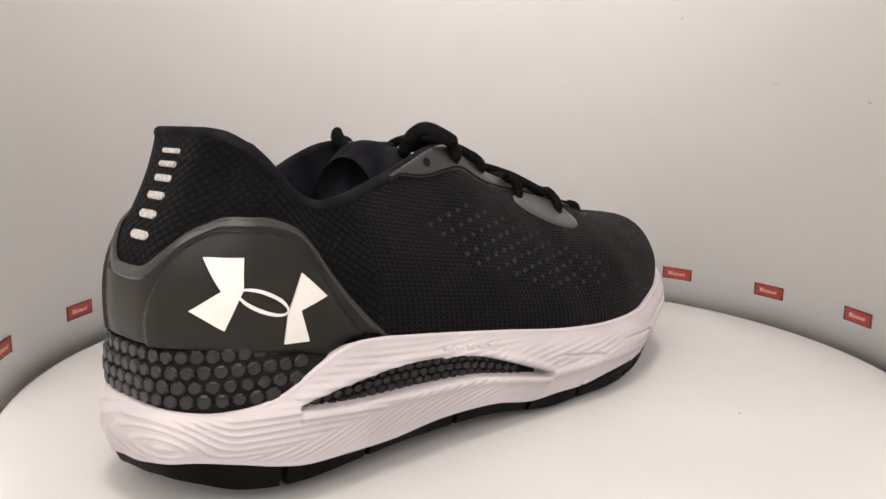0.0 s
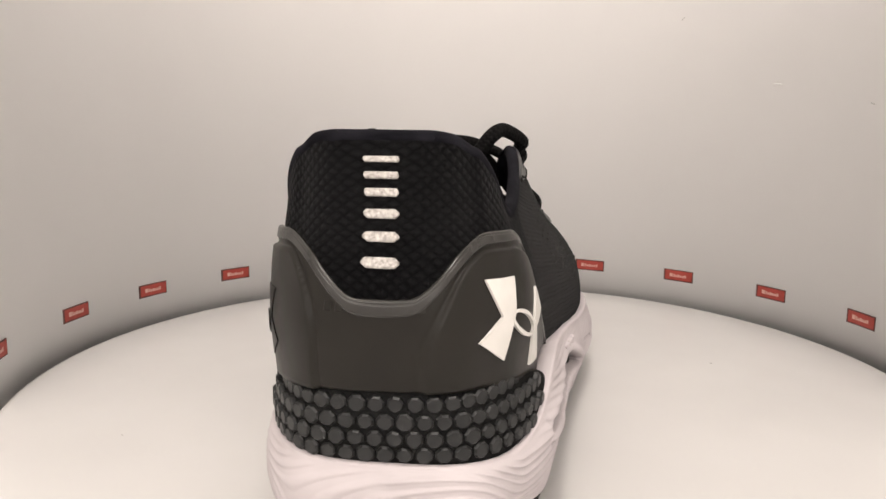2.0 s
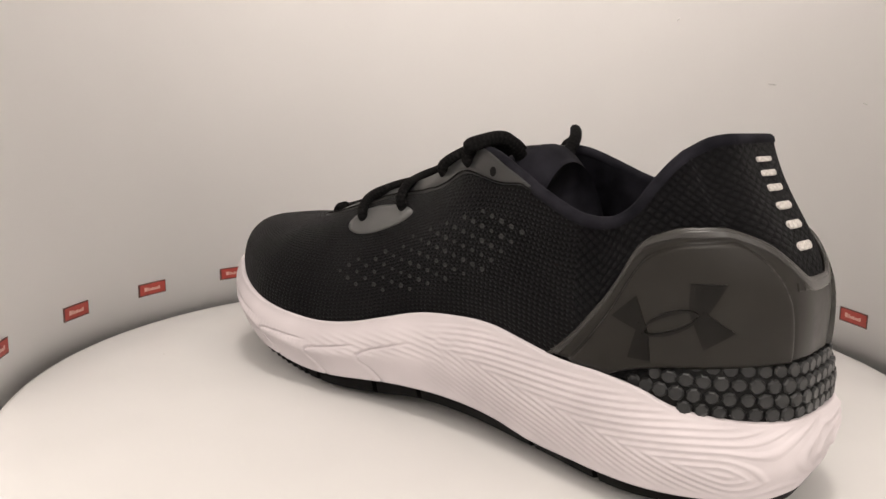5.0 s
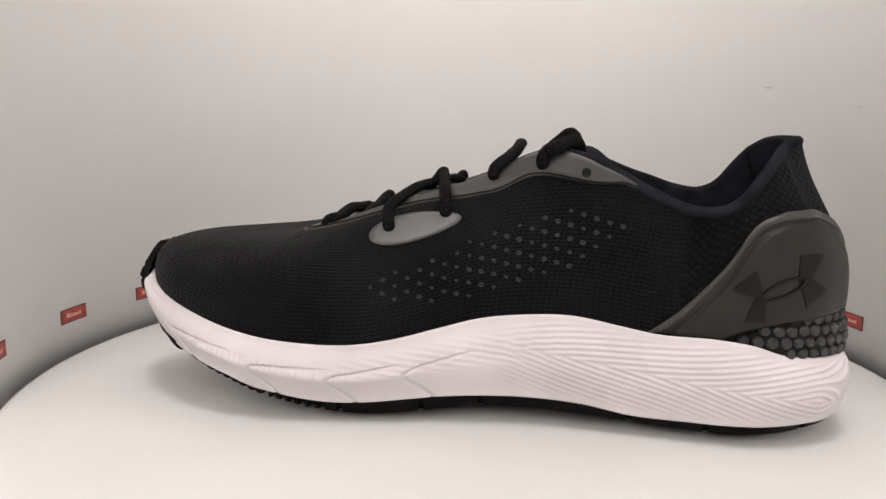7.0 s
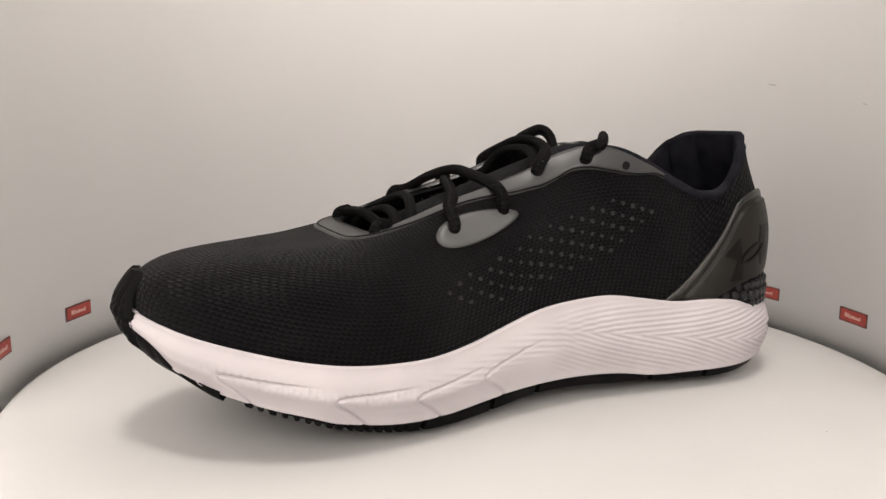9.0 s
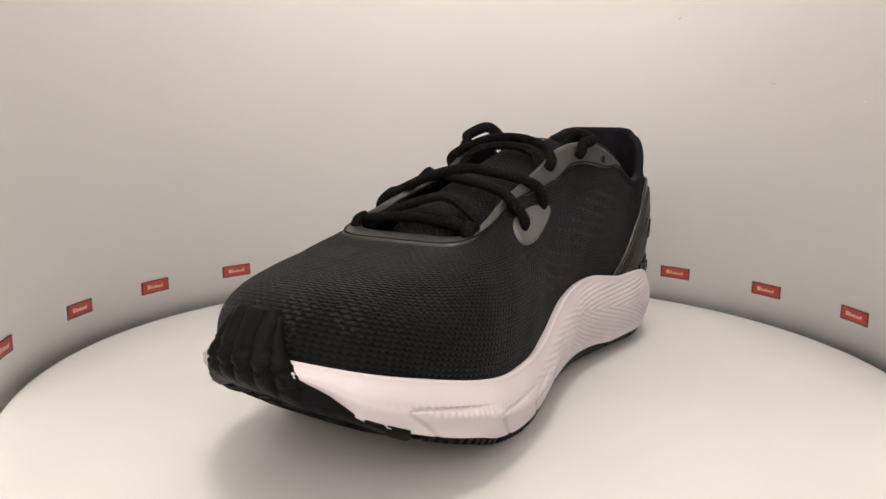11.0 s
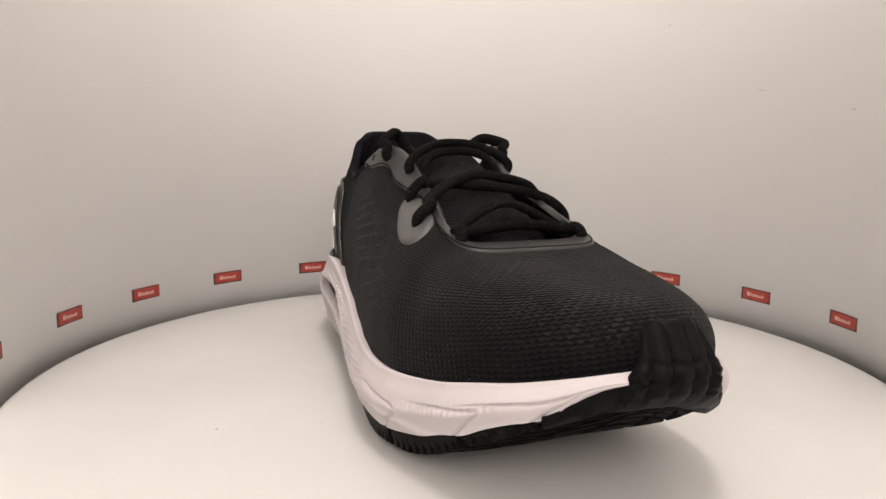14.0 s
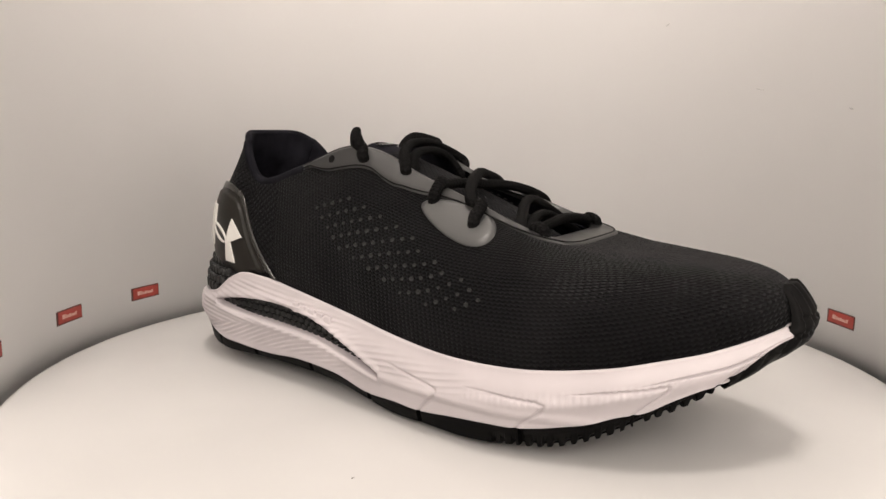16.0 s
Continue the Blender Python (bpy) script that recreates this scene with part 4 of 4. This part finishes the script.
def build_bars():
    """Six reflective dashes up the back seam."""
    for i, z in enumerate((.0812, .0870, .0922, .0972, .1013, .1052)):
        half = 0.0046 - 0.00015 * i
        tall = 0.00118 - 0.00010 * i
        a = np.linspace(-1, 1, 9)[:, None]
        b = np.linspace(-1, 1, 5)[None, :]
        round_ = np.sqrt(np.clip(1 - np.clip((np.abs(a) - .68) / .32, 0, 1) ** 2, 0.05, 1))
        ph = np.pi + 0 * a
        # arc over the heel: find the angle for the sideways offset
        cand = np.linspace(np.pi - .9, np.pi + .9, 400)
        kc = k_at_height(cand, np.full(400, z))
        vv = upper(cand, kc)[:, 1]
        order = np.argsort(vv)
        v0 = 0.0103 + 0.0004 * i
        P = np.interp(v0 + a * half, vv[order], cand[order]) + 0 * b
        Z = z + tall * b * round_
        K = k_at_height(P.ravel(), Z.ravel()).reshape(P.shape)
        top = raised(P, K, np.full(P.shape, 0.0007))
        low = raised(P, K, np.full(P.shape, -0.0004))
        n, m = P.shape
        N = n * m
        faces = [f[::-1] for f in grid_faces(n, m)]
        loop = [i2 * m for i2 in range(n)] + [(n - 1) * m + j for j in range(1, m)] + [i2 * m + m - 1 for i2 in range(n - 2, -1, -1)] + [j for j in range(m - 2, 0, -1)]
        faces += [(p, q, q + N, p + N) for p, q in zip(loop, loop[1:] + loop[:1])]
        part("reflective_dash", mesh_from("reflective_dash", np.concatenate([top.reshape(-1, 3), low.reshape(-1, 3)]), faces, M_REFLECT), shoe, "silver reflective dash")


build_bars()


# ---- throat: tongue, overlays, laces ----
tongue_z = spline([(-.060, .1015), (-.052, .1065), (-.044, .1055), (-.03, .1015), (-.0137, .0955), (.005, .0885), (.025, .081), (.042, .0725), (.056, .066)])


def build_tongue():
    us = np.linspace(-.060, .050, 56)
    ws = np.linspace(-1, 1, 25)
    half = spline([(-.060, .0215), (-.05, .0235), (-.03, .0200), (0, .0195), (.05, .021)])(us)
    mid = (open_in(us) + open_out(us)) / 2
    U, W = np.meshgrid(us, ws, indexing="ij")
    sag = spline([(-.060, .020), (-.05, .014), (-.03, .008), (.05, .006)])(us)
    top = np.stack([U, mid[:, None] + W * half[:, None], tongue_z(us)[:, None] - sag[:, None] * np.abs(W) ** 2.2], -1)
    pad = 0.0012 * np.sin(np.clip((U + .060) / .03, 0, 1) * np.pi) * (1 - W**2)
    top[..., 2] += pad
    low = top.copy()
    low[..., 2] -= .0055 + .011 * (1 - smooth01(U, -.060, -.035))
    n, m = U.shape
    N = n * m
    faces = [f for f in grid_faces(n, m)]
    faces += [tuple(x + N for x in f[::-1]) for f in grid_faces(n, m)]
    loop = [i * m for i in range(n)] + [(n - 1) * m + j for j in range(1, m)] + [i * m + m - 1 for i in range(n - 2, -1, -1)] + [j for j in range(m - 2, 0, -1)]
    faces += [(p, q, q + N, p + N) for p, q in zip(loop, loop[1:] + loop[:1])]
    uv = cloth_uv(top)
    tongue = part("tongue", mesh_from("tongue", np.concatenate([top.reshape(-1, 3), low.reshape(-1, 3)]), faces, M_TONGUE, np.concatenate([uv, uv])), shoe, "padded black perforated mesh tongue")
    tongue.data.materials.append(M_LINING)
    for poly in tongue.data.polygons:
        x = sum(tongue.data.vertices[i].co.x for i in poly.vertices) / len(poly.vertices)
        poly.material_index = int(x < -.036 or min(poly.vertices) >= N)
    # small punched holes down the middle: flat dark discs stand for the shade inside
    bm = bmesh.new()
    bmesh.ops.create_circle(bm, cap_ends=True, segments=8, radius=0.0008)
    hole = mesh_from_bm("vent_hole_shade", bm, M_CAGE)
    for i in range(9):
        for j in range(5):
            u = .034 - i * .0052
            w = (j - 2) * .28 + (i % 2) * .14
            z = float(np.interp(u, us, tongue_z(us))) - float(np.interp(u, us, sag)) * abs(w) ** 2.2
            o = part("vent_hole_shade", hole, tongue)
            o.matrix_local = pose(u, float(np.interp(u, us, mid)) + w * .0225, z + .0004, 0, 19, 0)
    # woven label near the tongue's top
    bm = bmesh.new()
    bmesh.ops.create_cube(bm, size=1)
    bmesh.ops.scale(bm, vec=(.004, .012, .0008), verts=bm.verts)
    bmesh.ops.bevel(bm, geom=bm.edges[:], offset=.0003, segments=2, affect="EDGES")
    lab = part("tongue_label", mesh_from_bm("tongue_label", bm, M_OVERLAY), tongue, "small grey label")
    lab.matrix_local = pose(-.044, .0085, .1066, 0, 6, 0)


build_tongue()


def build_overlays():
    # film along the throat and up the eyestay
    a_end = np.arccos(-.36)
    ph = np.linspace(-a_end, a_end, 161)
    c = np.cos(ph)
    width = spline([(-.36, .002), (-.305, .003), (-.284, .0045), (-.21, .0085), (-.15, .0098), (-.074, .0108), (-.03, .012), (.035, .0165), (.15, .0150), (.27, .0115), (.49, .0090), (.577, .0110), (.65, .0130), (.75, .0135), (.87, .0130), (1, .0125)])(c)
    ks = np.linspace(0, 1, 120)
    pts = upper(ph[:, None], ks[None, :])
    seg = np.linalg.norm(np.diff(pts, axis=1), axis=2)
    from_edge = np.concatenate([np.cumsum(seg[:, ::-1], 1)[:, ::-1], np.zeros((len(ph), 1))], 1)
    k0 = np.array([np.interp(-w, -fe, ks) for w, fe in zip(width, from_edge)])
    surface_patch("eyestay", ph, k0, np.full_like(k0, .998), 0.0009, M_OVERLAY, 9, label="smooth grey film round the throat")
    e = raised(ph, np.maximum(k0 + .012, 0), np.full(len(ph), .0009))
    v, f, uvs = tube(e[::2], 0.00035, 6)
    part("edge_line", mesh_from("edge_line", v, f, M_CAGE, uvs), shoe, "dark moulded line along the film's edge")
    # oval reinforcements for the side lace loops
    for inner, cu, cz, ln, tall, lean in ((True, .0135, .0768, .0180, .0050, -.23), (False, .0160, .0795, .0185, .0056, -.28)):
        r = np.linspace(0, 1, 7)[:, None]
        q = np.linspace(0, 2 * np.pi, 41)[None, :-1]
        a = r * np.cos(q) * ln
        b = r * np.sin(q) * tall * (1 + 0.25 * np.cos(q))
        uu = cu + a * math.cos(lean) - b * math.sin(lean)
        zz = cz + a * math.sin(lean) + b * math.cos(lean)
        phi, k = find(inner, uu.ravel(), zz.ravel())
        lift = np.broadcast_to(np.where(r > .95, .0005, .0010), uu.shape).ravel()
        top = raised(phi, k, lift)
        rim = raised(phi[-40:], k[-40:], np.full(40, -.0008))
        verts = np.concatenate([top, rim])
        faces = grid_faces(8, 40, False, True)
        if not inner:
            faces = [f[::-1] for f in faces]
        part("lace_loop_patch", mesh_from("lace_loop_patch", verts, faces, M_PATCH), shoe, "oval grey reinforcement for a lace loop")


build_overlays()


def on_side(inner, u, z, lift):
    phi, k = find(inner, [u], [z])
    return Vector(raised(phi, k, np.array([lift]))[0])


def from_edge(inner, u, down, lift):
    """A point on the upper, down metres below the opening's edge where that edge is at length u."""
    c = float(np.interp(u, [float(open_u(x)) for x in np.linspace(-1, 1, 200)], np.linspace(-1, 1, 200)))
    phi = math.acos(c) if inner else 2 * math.pi - math.acos(c)
    ks = np.linspace(1, 0, 200)
    pts = upper(np.full(200, phi), ks)
    run = np.concatenate([[0], np.cumsum(np.linalg.norm(np.diff(pts, axis=0), axis=1))])
    k = np.array([np.interp(down, run, ks)])
    return Vector(raised(np.array([phi]), k, np.array([lift]))[0])


def build_laces():
    lace = part("lace", None, shoe, "round black laces threaded through the grey eyestay")
    r = 0.0024

    def cord(points, rad=r, flat=0.82):
        v, f, uv = tube(points, rad, 10, flat=flat)
        part("lace_cord", mesh_from("lace_cord", v, f, M_LACE, uv), lace)

    def top(u, w, lift):
        """A point over the tongue: w -1 outer side, 1 inner side."""
        mid = float(open_in(u) + open_out(u)) / 2
        half = float(open_in(u) - open_out(u)) / 2
        return Vector((u, mid + w * half, float(open_z(u)) + lift - 0.002 + 0.0025 * (1 - w * w)))

    def hole(inner, u, down):
        """Where a cord dives into the film: three points from above to below."""
        return [from_edge(inner, u, down - .0045, .0030), from_edge(inner, u, down - .001, .0022), from_edge(inner, u, down + .0008, -.0025)]

    def patch_hole(inner, u, z):
        return [on_side(inner, u, z + .0060, .0034), on_side(inner, u, z + .0015, .0026), on_side(inner, u, z - .0006, -.0025)]
    I, O = True, False
    # front bar, drawn tight across the throat's front
    cord(hole(O, .0455, .0050)[::-1] + [top(.0470, -.75, .0030), top(.0475, 0, .0040), top(.0475, .75, .0026)] + hole(I, .0465, .0050))
    # two low arches that rise from under the film's edges and cross on the tongue
    cord([top(.042, -1.02, -.005), top(.0385, -.72, .000), top(.032, -.15, .0030), top(.031, .25, .0030), top(.035, .72, -.001), top(.040, 1.02, -.005)], r * .92)
    cord([top(.044, -.95, -.006), top(.040, -.60, -.0015), top(.0375, 0, .0008), top(.039, .60, -.0025), top(.043, .98, -.006)], r * .92)
    # the long crossing from patch to patch
    cord(patch_hole(O, .0240, .0775)[::-1] + [top(.0190, -1.10, .0030), top(.0130, -.70, .0052), top(.0085, -.1, .0062), top(.0060, .45, .0045), top(.0040, .95, .0035)] + patch_hole(I, .0020, .0815))
    cord(patch_hole(O, .0025, .0850)[::-1] + [top(.0030, -1.05, .0030), top(.0060, -.70, .0030), top(.0115, -.1, .0026), top(.0160, .45, .0034), top(.0200, .98, .0035)] + patch_hole(I, .0235, .0755))
    # upper bar with a second strand tucked under it
    cord(hole(O, -.0185, .0060)[::-1] + [top(-.0205, -.85, .0050), top(-.0235, -.35, .0055), top(-.0240, .3, .0052), top(-.0225, .85, .0045)] + hole(I, -.0200, .0070))
    cord([top(-.012, -1.0, -.004), top(-.0180, -.70, .0030), top(-.0205, 0, .0036), top(-.0190, .70, .0026), top(-.013, 1.0, -.004)], r * .92)
    # the two end loops over the film's upper corners
    cord(hole(O, -.0375, .0070)[::-1] + [from_edge(O, -.0395, .0004, .0044), Vector((-.0432, -.0150, .1122)), Vector((-.0462, -.0108, .1100)), Vector((-.0462, -.0070, .1050)), Vector((-.044, -.003, .1005))], .0026)
    cord(hole(I, -.0380, .0070)[::-1] + [from_edge(I, -.0405, .0004, .0042), Vector((-.0445, .0322, .1098)), Vector((-.0470, .0280, .1078)), Vector((-.0470, .0235, .1035)), Vector((-.045, .018, .0995))], .0026)


build_laces()


def build_eyelets():
    for inner, u, z in ((False, -.051, .1005), (True, -.0497, .0988)):
        p = on_side(inner, u, z, .0011)
        phi, k = find(inner, [u], [z])
        n = upper_normal(phi, k)[0]
        # no hole is cut: a dark disc gives the eyelet's inner shade
        bm = bmesh.new()
        bmesh.ops.create_circle(bm, cap_ends=True, segments=16, radius=.0017)
        o = part("eyelet", mesh_from_bm("eyelet", bm, M_CAGE), shoe, "empty punched eyelet, its inner shade a flat dark disc")
        o.matrix_local = frame_at(p, n)


build_eyelets()


def build_dots():
    """Rows of pale knitted-in dots on both flanks."""
    bm = bmesh.new()
    rings = [[bm.verts.new((r * math.cos(math.pi * i / 3), r * math.sin(math.pi * i / 3) * .8, z)) for i in range(6)] for r, z in ((.0011, -.0003), (.0008, .00022))]
    for i in range(6):
        bm.faces.new((rings[0][i], rings[0][(i + 1) % 6], rings[1][(i + 1) % 6], rings[1][i]))
    bm.faces.new(rings[1])
    dot = mesh_from_bm("knit_dot", bm, M_DOT)
    rng = random.Random(3)
    mid = spline([(-.060, .080), (-.04, .0745), (-.015, .066), (.01, .057), (.03, .0545)])
    half = spline([(-.060, .004), (-.045, .0105), (-.02, .0125), (.01, .0095), (.032, .003)])
    for inner in (False, True):
        shift = 0.005 if not inner else -0.003
        for i in range(21):
            for j in range(-5, 6):
                u = -.060 + i * .0046
                off = j * .0056 + (i % 2) * .0028
                if abs(off) > float(half(u)):
                    continue
                z = float(mid(u)) + off * .9
                phi, k = find(inner, [u + shift], [z])
                if not 0.02 < k[0] < .86:
                    continue
                p = raised(phi, k, np.array([.0003]))[0]
                o = part("knit_dot", dot, shoe)
                s = rng.uniform(.75, 1.15)
                o.matrix_local = frame_at(p, upper_normal(phi, k)[0], rng.uniform(-30, 30)) @ Matrix.Diagonal((s, s, 1, 1))

    # fainter bumps over the vamp
    for i in range(11):
        for j in range(15):
            k = .52 + i * .034
            phi = (j - 7 + (i % 2) * .5) * .115 * (1.25 - .3 * i / 11) + 0.02
            if rng.random() < .25 + .5 * abs(j - 7) / 7:
                continue
            k = np.array([k + rng.uniform(-.006, .006)])
            ph = np.array([phi + rng.uniform(-.01, .01)])
            p = raised(ph, k, np.array([-.0001]))[0]
            if p[0] < .056:
                continue
            o = part("knit_dot", dot, shoe)
            s = rng.uniform(.35, .62)
            o.matrix_local = frame_at(p, upper_normal(ph, k)[0], rng.uniform(-40, 40)) @ Matrix.Diagonal((s, s, .6, 1))

build_dots()


def motions():
    """Turntable and shoe turn together at a steady pace."""
    turn = [(t * 0.5, 50.9 + 17.327 * t * 0.5) for t in range(33)]
    walk(shoe, [(t, pose(0, 0, 0, 0, 0, a)) for t, a in turn])
    walk(table, [(t, pose(CX, CY, GROUND, 0, 0, a)) for t, a in turn])


motions()
